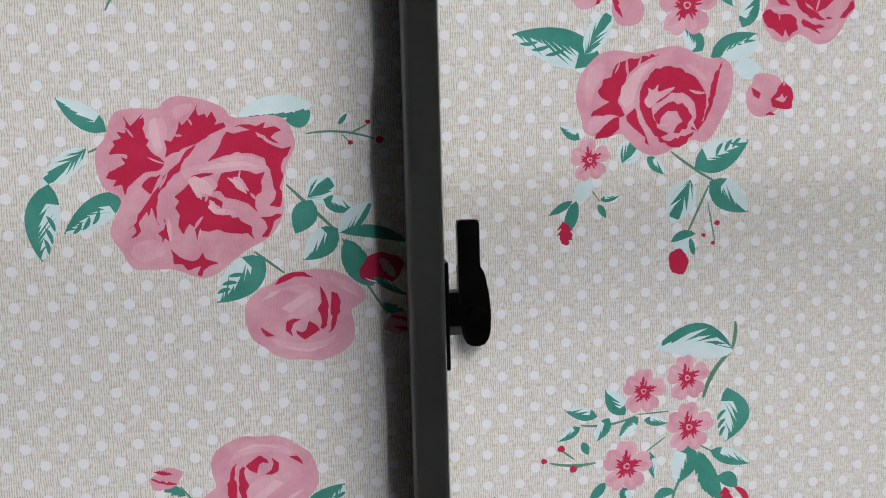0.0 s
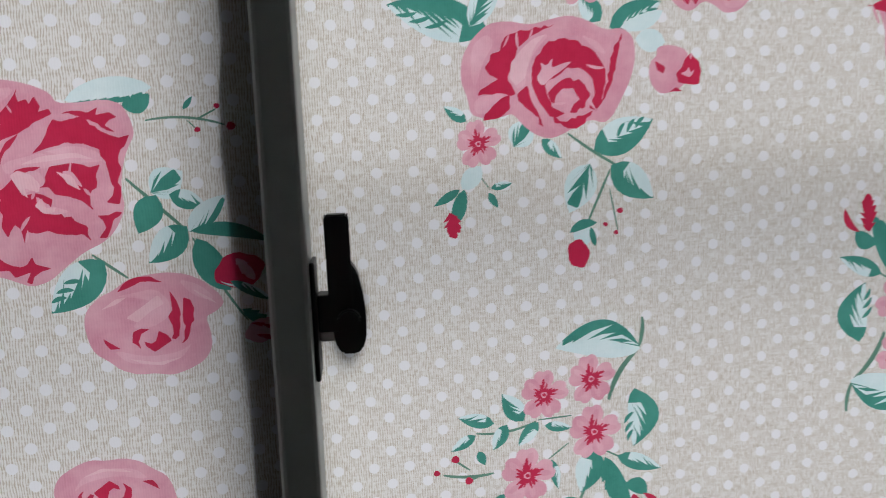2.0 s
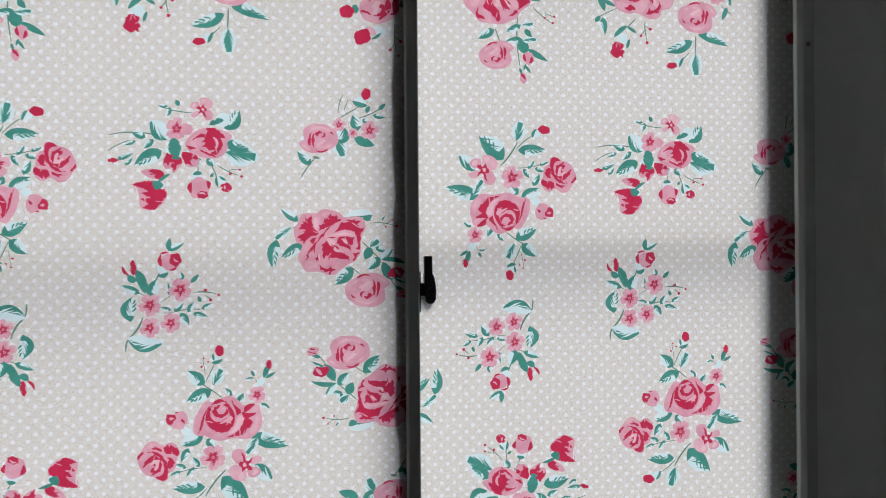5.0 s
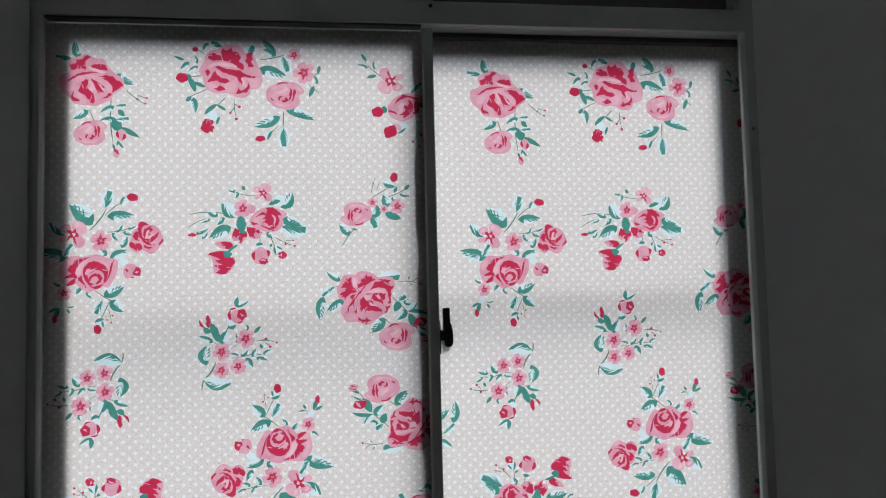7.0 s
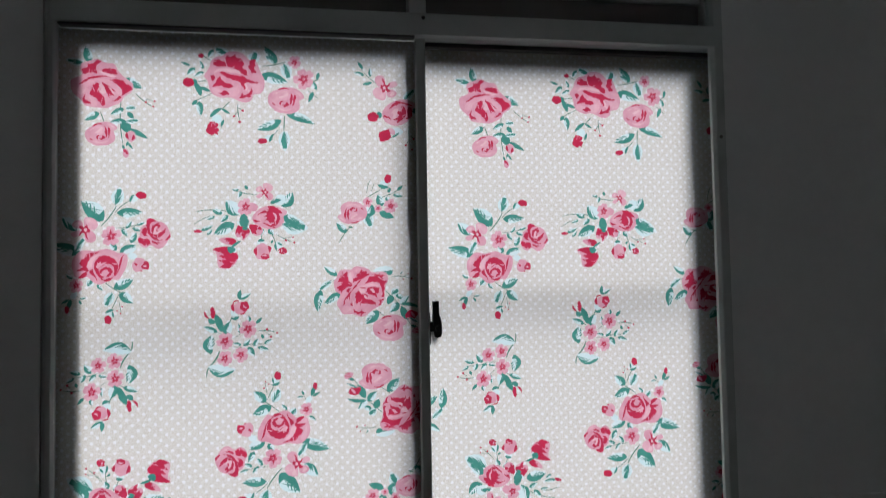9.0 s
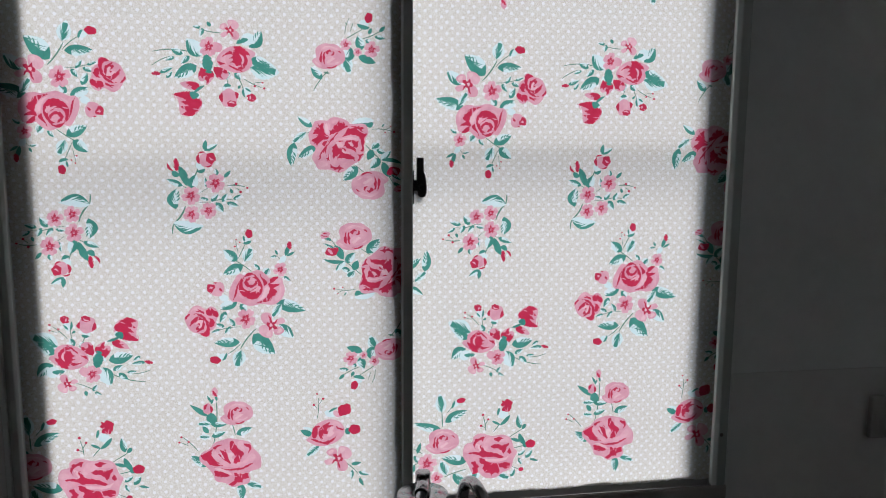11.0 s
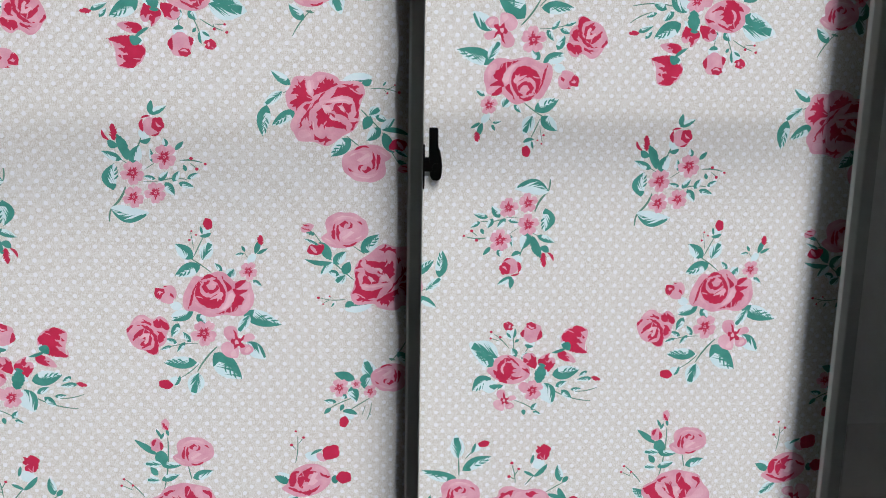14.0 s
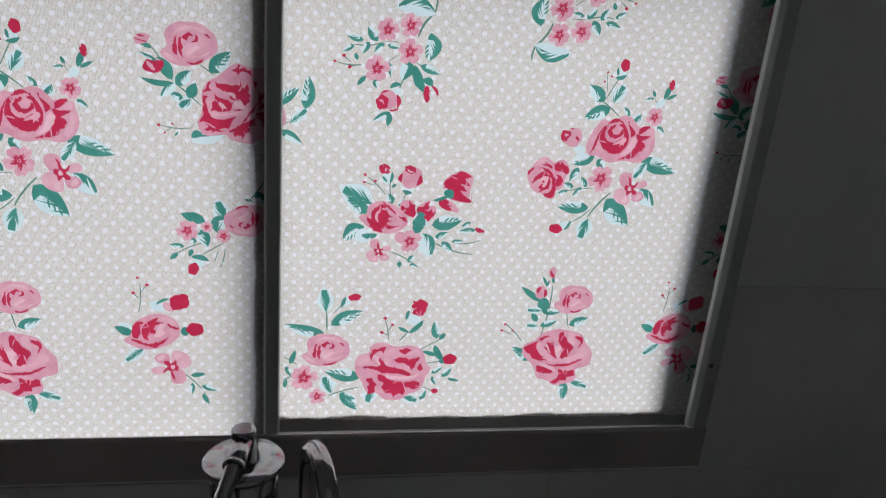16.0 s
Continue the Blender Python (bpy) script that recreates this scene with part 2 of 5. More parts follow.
def wall_with_hole():
    bm = bmesh.new()
    xs, zs = (ROOM_L - 0.12, OL, OR, ROOM_R + 0.12), (0.0, OB, OT, ROOM_H)
    grid = {}
    for y in (WY0, WY1):
        for i, x in enumerate(xs):
            for k, z in enumerate(zs):
                grid[i, k, y] = bm.verts.new((x, y, z))
    for y in (WY0, WY1):
        for i in range(3):
            for k in range(3):
                if (i, k) != (1, 1):
                    bm.faces.new((grid[i, k, y], grid[i + 1, k, y], grid[i + 1, k + 1, y], grid[i, k + 1, y]))
    for a, b in (((1, 1), (2, 1)), ((2, 1), (2, 2)), ((2, 2), (1, 2)), ((1, 2), (1, 1)), ((0, 0), (3, 0)), ((3, 0), (3, 3)), ((3, 3), (0, 3)), ((0, 3), (0, 0))):
        bm.faces.new((grid[(*a, WY0)], grid[(*b, WY0)], grid[(*b, WY1)], grid[(*a, WY1)]))
    bmesh.ops.recalc_face_normals(bm, faces=bm.faces[:])
    return bm


wall_n = tagged(part("wall_north", wall_with_hole(), PAINT), "grey-green painted kitchen wall round the window, in deep shade", "wall", kind="structure")
# west wall is out of view; its grey dims the left of the room
tagged(part("wall_west", box(ROOM_L - 0.12, ROOM_L, ROOM_BACK, WY0, 0, ROOM_H, 0), LOW_BOUNCE), "plain side wall out of view, greyed to bounce less light", "wall", kind="structure")
tagged(part("wall_east", box(ROOM_R, ROOM_R + 0.12, ROOM_BACK, WY0, 0, ROOM_H, 0), PAINT), "plain painted side wall of the kitchen", "wall", kind="structure")
tagged(part("wall_south", box(ROOM_L - 0.12, ROOM_R + 0.12, ROOM_BACK - 0.12, ROOM_BACK, 0, ROOM_H, 0), PAINT), "plain painted wall behind the walk", "wall", kind="structure")
tagged(part("floor", box(ROOM_L - 0.12, ROOM_R + 0.12, ROOM_BACK - 0.12, WY1, -0.1, 0, 0), FLOOR), "beige tiled kitchen floor", "floor", kind="structure")
tagged(part("ceiling", box(ROOM_L - 0.12, ROOM_R + 0.12, ROOM_BACK - 0.12, WY1, ROOM_H, ROOM_H + 0.1, 0), CEILING_PAINT), "white painted ceiling", "ceiling", kind="structure")
tagged(part("ground", box(-60, 60, WY1, 120, -0.3, -0.1, 0), CONCRETE), "pale concrete yard outside the window", "ground", kind="structure")

# ---- the window frame ----
JL, JR = -0.557, 0.498       # inner faces of the jambs
FY0, FY1 = -0.020, 0.075     # front and back of the frame
SILL_TOP, BAR0, BAR1 = 1.060, 2.034, 2.071
LIP = 1.0665                 # top of the raised front lip of the sill
win = thing("window_1", "grey aluminium sliding window frame with louvred transom lights above", "window", (0, 0, OB), kind="structure")


def wpart(name, bm, material, label="", parent=None):
    ob = part(name, bm, material, parent or win, label)
    if parent is None:
        ob.location = (0, 0, -OB)
    return ob


wpart("jamb", profile_z(((OL + 0.004, FY0 + 0.004), (OL + 0.010, FY0), (JL - 0.004, FY0), (JL, FY0 + 0.004), (JL, -0.006), (OL + 0.004, -0.006)), LIP + 0.0005, OT - 0.046), ALU)
wpart("jamb_channel", box(OL + 0.001, -0.5645, -0.0055, FY1, SILL_TOP - 0.010, OT - 0.046, 0.0005, 1), ALU)
wpart("jamb", profile_z(((JR, FY0 + 0.006), (JR + 0.006, FY0), (JR + 0.021, FY0), (JR + 0.024, FY0 + 0.006), (JR + 0.024, -0.006), (JR, -0.006)), LIP + 0.0005, OT - 0.046), ALU)
wpart("jamb_channel", box(0.5222, 0.5233, -0.0055, FY1, SILL_TOP - 0.010, OT - 0.046, 0.0003, 1), ALU)
# black strip drawn as the shadow under the bar; also closes the gap
wpart("shadow_strip", box(0.001, 0.5222, 0.014, 0.040, 2.0255, 2.0335, 0.0008, 1), SHADE_BLACK, "black strip for the shadow line above the outer pane")
# added dark strip: the shaded underside of the bar, put in as colour
wpart("underside_shade", box(JL + 0.001, -0.018, FY0 + 0.0012, -0.0012, 2.0302, 2.0335, 0.0008, 1), SHADE_BLACK, "dark strip for the shade under the transom bar")
wpart("sill_rail", profile_x(((FY0, OB + 0.006), (FY0, LIP - 0.003), (FY0 + 0.0015, LIP), (FY0 + 0.004, LIP), (FY0 + 0.004, SILL_TOP - 0.016), (FY0 + 0.006, SILL_TOP - 0.020), (FY1, SILL_TOP - 0.028), (FY1, OB + 0.006)), OL + 0.002, OR - 0.0008), SILL)
# rod added to draw the thin line of light on the sill edge
wpart("sill_glint", tube(((JL + 0.002, FY0 + 0.0026, LIP + 0.0008), (JR - 0.002, FY0 + 0.0026, LIP + 0.0008)), 0.0011, 8), BRIGHT, "thin polished rod for the bright line of light along the sill")
wpart("sill_track", box(JL, JR, 0.020, 0.023, SILL_TOP - 0.027, SILL_TOP - 0.016, 0.0005, 1), ALU)
wpart("transom_bar", profile_x(((FY0 - 0.0008, BAR0), (FY0 - 0.0008, BAR1 - 0.003), (FY0 + 0.003, BAR1), (0.040, BAR1), (0.040, BAR0 - 0.0003), (FY0 + 0.010, BAR0 - 0.0003), (FY0 + 0.010, BAR0)), JL - 0.008, JR + 0.012), ALU)
wpart("head_rail", box(OL + 0.004, OR - 0.004, FY0, FY1, OT - 0.045, OT - 0.004, 0.001, 1), ALU)
wpart("mullion", box(-0.027, 0.001, FY0 + 0.002, FY1, BAR1 - 0.002, OT - 0.045, 0.001, 1), ALU)
wpart("transom_stile", box(-0.5642, -0.531, -0.0055, FY1, BAR1, OT - 0.046, 0.001, 1), ALU)
wpart("transom_stile", box(0.495, 0.5219, -0.0055, FY1, BAR1, OT - 0.046, 0.001, 1), ALU)
# transom lights: a deep rail below, its recess shade put into a dark colour, then frosted strips between hooded slats
SLAT_STEP = 0.0505
for a, b in ((-0.5305, -0.0275), (0.0015, 0.4945)):
    wpart("transom_rail", box(a, b, 0.014, 0.038, BAR1 + 0.0005, 2.120, 0.001, 1), ALU_DARK, "lower rail of the transom light, coloured dark for its shaded recess")
    for i in range(6):
        z = 2.1165 + i * SLAT_STEP
        slat = ((0.006, z), (0.006, z + 0.0125), (0.008, z + 0.0135), (0.040, z + 0.0135), (0.056, z + 0.005), (0.056, z + 0.003), (0.040, z + 0.0115), (0.018, z + 0.0115), (0.018, z))
        wpart("louvre_slat", profile_x(slat, a, b), ALU, "grey aluminium louvre slat with a front lip")
        top = min(z + SLAT_STEP + 0.002, OT - 0.046)
        if top - z > 0.02:
            wpart("pane", box(a, b, 0.026, 0.029, z + 0.0138, top + 0.009 if i < 5 else top, 0), FROSTED, "frosted white glass strip")
for sx, sz in ((-0.004, 2.062), (0.510, 1.877), (0.508, 1.155)):
    screw = lathe(((0.0032, 0.0), (0.0032, 0.0008), (0.0024, 0.0016), (0.0008, 0.0018)), 16)
    bmesh.ops.rotate(screw, verts=screw.verts[:], matrix=Matrix.Rotation(radians(90), 3, "X"))
    bmesh.ops.translate(screw, verts=screw.verts[:], vec=(sx, FY0 - 0.0005, sz))
    wpart("screw", screw, BLACK if sx < 0.1 else ALU_DARK, "small dark frame screw")

# ---- the two sashes ----


def sash(label, x0, x1, gx0, gx1, y0, z0, z1, gz0, gz1):
    """A sliding sash: stiles and rails of depth y0..y0 + 0.022 round a pane, gx and gz its clear opening."""
    t = thing("sliding_window", label, "window", (0, 0, z0), group="sliding sashes")

    def p(name, bm, material, lab=""):
        ob = part(name, bm, material, t, lab)
        ob.location = (0, 0, -z0)
        return ob
    y1 = y0 + 0.022
    p("stile", box(x0, gx0, y0, y1, z0, z1, 0.001, 1), ALU)
    p("stile", box(gx1, x1, y0, y1, z0, z1, 0.001, 1), ALU)
    p("rail", box(gx0, gx1, y0, y1, z0, gz0, 0.001, 1), ALU)
    p("rail", box(gx0, gx1, y0, y1, gz1, z1, 0.001, 1), ALU)
    g = p("glass", box(gx0, gx1, y0 + 0.013, y0 + 0.017, gz0, gz1, 0), GLASS)
    g.visible_shadow = False
    return t, p

def ragged_strip(x0, x1, y0, y1, z0, z1, rough, seed):
    """A strip along x with an uneven, wandering upper edge."""
    r = random.Random(seed)
    n = 150
    edge, drift = [], 0.0
    for i in range(n + 1):
        drift = 0.90 * drift + r.uniform(-rough, rough) * 0.42
        edge.append((x0 + (x1 - x0) * i / n, z1 + drift + r.uniform(-0.25, 0.25) * rough))
    bm = bmesh.new()
    rows = [[bm.verts.new((x, y, z)) for x, z in edge] + [bm.verts.new((x1, y, z0)), bm.verts.new((x0, y, z0))] for y in (y0, y1)]
    bm.faces.new(rows[0])
    bm.faces.new(rows[1][::-1])
    for i in range(n + 3):
        k = (i + 1) % (n + 3)
        bm.faces.new((rows[0][i], rows[1][i], rows[1][k], rows[0][k]))
    bmesh.ops.recalc_face_normals(bm, faces=bm.faces[:])
    return bm


L_SHEET, R_SHEET = 0.0, 0.026
sash_l, sp = sash("grey aluminium inner sash with cloth over its pane", -0.5635, -0.004, -0.523, -0.027, L_SHEET + 0.010, 1.040, 2.030, 1.055, 2.019)
# the meeting stile, standing proud of the cloth
sp("meeting_stile", profile_z(((-0.0165, -0.008), (-0.0145, -0.010), (-0.0012, -0.010), (0.0, -0.0088), (0.0, 0.020), (-0.003, 0.022), (-0.0165, 0.0012)), 1.042, 2.031), ALU, "dull grey-green aluminium meeting stile, slightly scratched")
# ragged strip added behind the cloth to give the stile's shadow a wavy edge
shade_edge = ragged_strip(1.050, 2.005, 0.0025, 0.010, 0.0172, 0.0285, 0.0026, 8)
for v in shade_edge.verts:
    v.co = (-v.co.z, v.co.y, v.co.x)
bmesh.ops.recalc_face_normals(shade_edge, faces=shade_edge.faces[:])
sp("ragged_blocker", shade_edge, ALU_DARK, "torn grey tape beside the meeting stile")
sp("glazing_bead", box(-0.560, -0.029, 0.0025, 0.0095, 2.006, 2.029, 0.0005, 1), ALU)
sash_r, sp2 = sash("grey aluminium outer sash with cloth over its pane", -0.022, 0.5215, 0.0012, 0.480, R_SHEET + 0.010, 1.0412, 2.0245, 1.064, 2.013)
# added blocker: its uneven top makes the ragged shade at the cloth's foot
sp2("ragged_blocker", ragged_strip(-0.003, 0.5210, R_SHEET + 0.002, R_SHEET + 0.0095, 1.0412, 1.0645, 0.0028, 11), STRIP_GREY, "torn grey tape along the lower rail")
sp2("glazing_bead", box(-0.003, 0.5210, R_SHEET + 0.002, R_SHEET + 0.0095, 2.0015, 2.024, 0.0005, 1), ALU)

# ---- the printed cloth: drawing tools, in millimetres on the cloth ----
INKS = ("red", "pink", "rose", "green", "pale", "stem", "blush")
DRAWN = []


def band(c, x0, z0, x1, z1, w, sag, lo, hi, jlo, jhi, t0=0.0, t1=1.0, p=0.7, q=1.0, lean=0.5, tooth=3.4):
    """A brush mark along a bowed line, between two shares of its swelling width; jlo and jhi fray its two edges."""
    dx, dz = x1 - x0, z1 - z0
    long = math.hypot(dx, dz) or 0.01
    ux, uz = dx / long, dz / long
    nx, nz = -uz, ux
    r = random.Random(int(abs(x0 * 31 + z1 * 17 + w * 7) * 10))

    def half_at(t):
        return 0.5 * w * max(0.0, math.sin(math.pi * min(1.0, max(0.0, t)) ** q)) ** p

    def put(t, f, edge=None):
        if edge is not None:
            t = min(t1, max(t0, t - lean * abs(f - edge) * half_at(t) / long))
        off = sag * 4 * t * (1 - t) + f * half_at(t)
        return x0 + ux * long * t + nx * off, z0 + uz * long * t + nz * off

    edges = []
    for share, jag in ((lo, jlo), (hi, jhi)):
        inward = -1 if share > (lo + hi) / 2 else 1
        if not jag:
            n = max(7, min(16, int(long / 3.0)))
            edges.append([put(t0 + (t1 - t0) * i / n, share) for i in range(n + 1)])
            continue
        # slanting flames of uneven length, swept towards the tip
        side = [put(t0, share)]
        t = t0 + (t1 - t0) * r.uniform(0.03, 0.12)
        pitch = min(0.26, max(0.045, tooth / long))
        most = (0.46 if jlo and jhi else 0.86) * (hi - lo)
        while t < t1 - 0.05:
            gap = min(pitch * r.uniform(0.45, 1.6) * (t1 - t0), t1 - t - 0.01)
            deep = min(most, jag * r.choice((0.25, 0.6, 0.9, 1.3)) * r.uniform(0.8, 1.2))
            side.append(put(t, share + inward * deep, share))
            side.append(put(t + 0.38 * gap, share + inward * deep * 0.55, share))
            side.append(put(t + 0.82 * gap, share - inward * 0.10 * jag * r.uniform(0, 1)))
            t += gap
        side.append(put(t1, share))
        edges.append(side)
    DRAWN.append((edges[0] + edges[1][::-1], c))


def stroke(c, x0, z0, x1, z1, w, sag=0.0, jl=0.0, jr=0.0):
    band(c, x0, z0, x1, z1, w, sag, -1.0, 1.0, jr * 1.3, jl * 1.3, p=0.62)


def blob(c, x, z, rx, rz, rot=0.0, lobes=5, amp=0.05):
    r = random.Random(int(abs(x * 13 + z * 7 + rx) * 10))
    ph, ph2 = r.uniform(0, 6.28), r.uniform(0, 6.28)
    n = 36 if max(rx, rz) > 6 else 18 if max(rx, rz) > 2 else 9
    ca, sa = math.cos(radians(rot)), math.sin(radians(rot))
    pts = []
    for i in range(n):
        a = math.tau * i / n
        k = 1 + amp * math.cos(lobes * a + ph) + 0.4 * amp * math.cos((2 * lobes + 1) * a + ph2)
        px, pz = rx * k * math.cos(a), rz * k * math.sin(a)
        pts.append((x + px * ca - pz * sa, z + px * sa + pz * ca))
    DRAWN.append((pts, c))


def patch(c, *xz):
    """A brushed patch of ink round the given turning points, its corners a little worn (red keeps its sharp tips)."""
    pts = list(zip(xz[::2], xz[1::2]))
    sharp = c in ("red", "blush")
    for turn in range(1 if sharp else 2):
        cut = 0.10 if sharp else (0.22, 0.15)[turn]
        made = []
        for i, b in enumerate(pts):
            a, d = pts[i - 1], pts[(i + 1) % len(pts)]
            made.append((b[0] + cut * (a[0] - b[0]), b[1] + cut * (a[1] - b[1])))
            made.append((b[0] + cut * (d[0] - b[0]), b[1] + cut * (d[1] - b[1])))
        pts = made
    if c == "red":
        # dry-brush fringe: small teeth of uneven length along the edge
        r = random.Random(int(abs(xz[0] * 29 + xz[1] * 11) * 10))
        made = []
        area = sum(a[0] * b[1] - b[0] * a[1] for a, b in zip(pts, pts[1:] + pts[:1]))
        out = -1.0 if area > 0 else 1.0
        for i, a in enumerate(pts):
            b = pts[(i + 1) % len(pts)]
            made.append(a)
            long = math.hypot(b[0] - a[0], b[1] - a[1])
            n = int(long / 1.8)
            for j in range(1, n):
                t = (j + r.uniform(-0.25, 0.25)) / n
                d = out * r.choice((-0.8, -0.3, 0.0, 0.1, 0.4, 0.9)) * min(1.0, long / 6)
                made.append((a[0] + t * (b[0] - a[0]) - d * (b[1] - a[1]) / long, a[1] + t * (b[1] - a[1]) + d * (b[0] - a[0]) / long))
        pts = made
    DRAWN.append((pts, c))
    if c == "red":
        # slivers of the pink ground that the brush left open
        cx, cz = sum(p[0] for p in pts) / len(pts), sum(p[1] for p in pts) / len(pts)
        for _ in range(min(3, int(abs(area) / 2 / 90))):
            k = r.randrange(len(pts))
            a, b = pts[k], pts[(k + 1) % len(pts)]
            far = math.hypot(cx - a[0], cz - a[1])
            if far < 2.5:
                continue
            turn, reach = math.atan2(cz - a[1], cx - a[0]) + r.uniform(-0.6, 0.6), far * r.uniform(0.3, 0.75)
            stroke("pink" if r.random() < 0.7 else "rose", a[0] - 0.4 * math.cos(turn), a[1] - 0.4 * math.sin(turn), a[0] + reach * math.cos(turn), a[1] + reach * math.sin(turn), min(1.4, 0.18 * far) * r.uniform(0.6, 1.1), r.uniform(-0.1, 0.1) * reach)


def stem(x0, z0, x1, z1, w, sag=0.0):
    band("stem", x0, z0, x1, z1, w, sag, -1.0, 1.0, 0, 0, t0=0.04, t1=0.96, p=0.3)


LONG_LEAF = 9.0   # millimetres; most of the longer leaves carry a pale half


def leaf(x0, z0, x1, z1, w, pale=0, sag=0.0):
    """A leaf from its base to its tip; pale: 1 or -1 a pale left or right half, 2 or -2 more of it, 3 pale with green feathering."""
    kw = dict(p=0.85, q=0.82, lean=2.1, tooth=5.2)
    a = (x0, z0, x1, z1, w, sag)
    if pale == 0 and math.hypot(x1 - x0, z1 - z0) > LONG_LEAF and int(abs(x0 * 7 + z0 * 3)) % 3:
        pale = 1 if x1 > x0 else -1
    if pale == 3:
        band("pale", *a, -1, 1, 0, 0, **kw)
        band("green", *a, -0.68, 0.72, 0.85, 0.8, 0.0, 0.86, **kw)
    elif pale:
        s = 1 if pale > 0 else -1
        deep = abs(pale) == 2
        band("pale" if deep else "green", *a, -1, 1, 0, 0, **kw)
        if deep:
            lo, hi = (-0.98, 0.05) if s > 0 else (-0.05, 0.98)
            band("green", *a, lo, hi, 0.8 if s < 0 else 0, 0.8 if s > 0 else 0, 0.02, 0.92, **kw)
        else:
            lo, hi = (-0.15, 1.0) if s > 0 else (-1.0, 0.15)
            band("pale", *a, lo, hi, 0.75 if s > 0 else 0.0, 0.0 if s > 0 else 0.75, 0.25, 0.97, **kw)
            dx, dz = x1 - x0, z1 - z0
            long = math.hypot(dx, dz)
            if long > 26:
                for f, out in ((0.40, 0.30), (0.56, 0.26), (0.70, 0.18)):
                    nx, nz = -dz / long * s * w * out, dx / long * s * w * out
                    stroke("green", x0 + f * dx, z0 + f * dz, x0 + (f + 0.20) * dx + nx, z0 + (f + 0.20) * dz + nz, 1.9, 0.6 * s)
    else:
        band("green", *a, -1, 1, 0, 0, **kw)


def blossom(x, z, r, rot=0.0):
    """Five waisted petals with scalloped ends, a frayed red star and a small ringed heart."""
    r *= 0.88
    for i in range(5):
        a = radians(rot + 72 * i + (4, -3, 2, -5, 1)[i])
        long, wide = (1.0, 0.92, 1.05, 0.95, 1.0)[i] * r, (0.40, 0.43, 0.37, 0.41, 0.38)[i] * r
        ca, sa = math.cos(a), math.sin(a)

        def petal(c, *uv):
            out = []
            for u, v in zip(uv[::2], uv[1::2]):
                out += [x + u * long * ca - v * wide * sa, z + u * long * sa + v * wide * ca]
            patch(c, *out)
        petal("pink" if i in (1, 3) else "rose", 0.0, 0.25, 0.30, 0.62, 0.62, 1.08, 0.90, 0.86, 0.99, 0.42, 0.92, 0.06, 1.02, -0.38, 0.92, -0.84, 0.62, -1.06, 0.30, -0.62, 0.0, -0.25)
        petal("rose" if i in (1, 3) else "pink", 0.34, -0.15, 0.55, -0.55, 0.86, -0.60, 0.80, -0.15, 0.60, 0.05)
    for i in range(5):
        a = radians(rot + 72 * i + 5)
        k = (0.66, 0.40, 0.58, 0.44, 0.62)[i]
        stroke("red", x - 0.05 * r * math.cos(a), z - 0.05 * r * math.sin(a), x + k * r * math.cos(a), z + k * r * math.sin(a), 0.20 * r, 0.03 * r, 0.5, 0.5)
        for turn, reach in ((0.34, 0.46), (-0.30, 0.52), (0.62, 0.32)):
            b = a + turn
            stroke("red", x, z, x + reach * r * math.cos(b), z + reach * r * math.sin(b), 0.085 * r, 0.0)
    blob("red", x, z, 0.22 * r, 0.20 * r, rot, 5, 0.16)
    blob("rose", x, z, 0.13 * r, 0.12 * r, rot, 3, 0.15)
    blob("red", x + 0.01 * r, z, 0.08 * r, 0.07 * r)


def cupped_blossom(x, z, size=1.0, rot=0.0):
    """An open blossom seen from the side: four uneven petals round a torn red throat."""
    ca, sa = math.cos(radians(rot)) * size, math.sin(radians(rot)) * size

    def petal(c, *uv):
        out = []
        for u, v in zip(uv[::2], uv[1::2]):
            out += [x + u * ca - v * sa, z + u * sa + v * ca]
        patch(c, *out)
    petal("rose", -23, -5, -16, -1, -9, 0, -6, -5, -12, -10, -19, -11)
    petal("pink", -20, 11, -15, 15, -7, 15, -4, 7, -9, 2, -16, 3, -21, 7)
    petal("pink", -2, -5, 3, 2, 10, -3, 14, -10, 12, -17, 6, -19, 0, -18, -3, -12)
    petal("rose", -4, 19, 3, 20, 12, 17, 17, 9, 15, 3, 9, -1, 1, 3, -4, 6)
    petal("blush", -2, 17, 4, 18, 6, 14, 1, 9, -1, 12)
    petal("blush", -18, 9, -14, 13, -10, 12, -12, 7, -16, 5)
    petal("red", -11, 6, -6, 7, -4, 4, -1, 7, 1, 9, 2, 3, 5, 1, 4, -4, 0, -3, 2, -12, 3, -15, -1, -11, -3, -5, -6, -4, -11, -9, -9, -3, -6, 0, -10, 3)
    petal("blush", -4, 2, 0, 3, 1, 0, -1, -3, -3, -1)


def berry(x, z, r):
    blob("red", x, z, r, r * 0.9, 0, 5 if r > 4.0 else 3, 0.13 if r > 4.0 else 0.08)
    if r > 4.0:
        stroke("rose", x - 0.35 * r, z - 0.6 * r, x - 0.15 * r, z + 0.5 * r, 0.16 * r, 0.0)
        stroke("rose", x + 0.3 * r, z + 0.1 * r, x + 0.45 * r, z + 0.75 * r, 0.12 * r, 0.0)


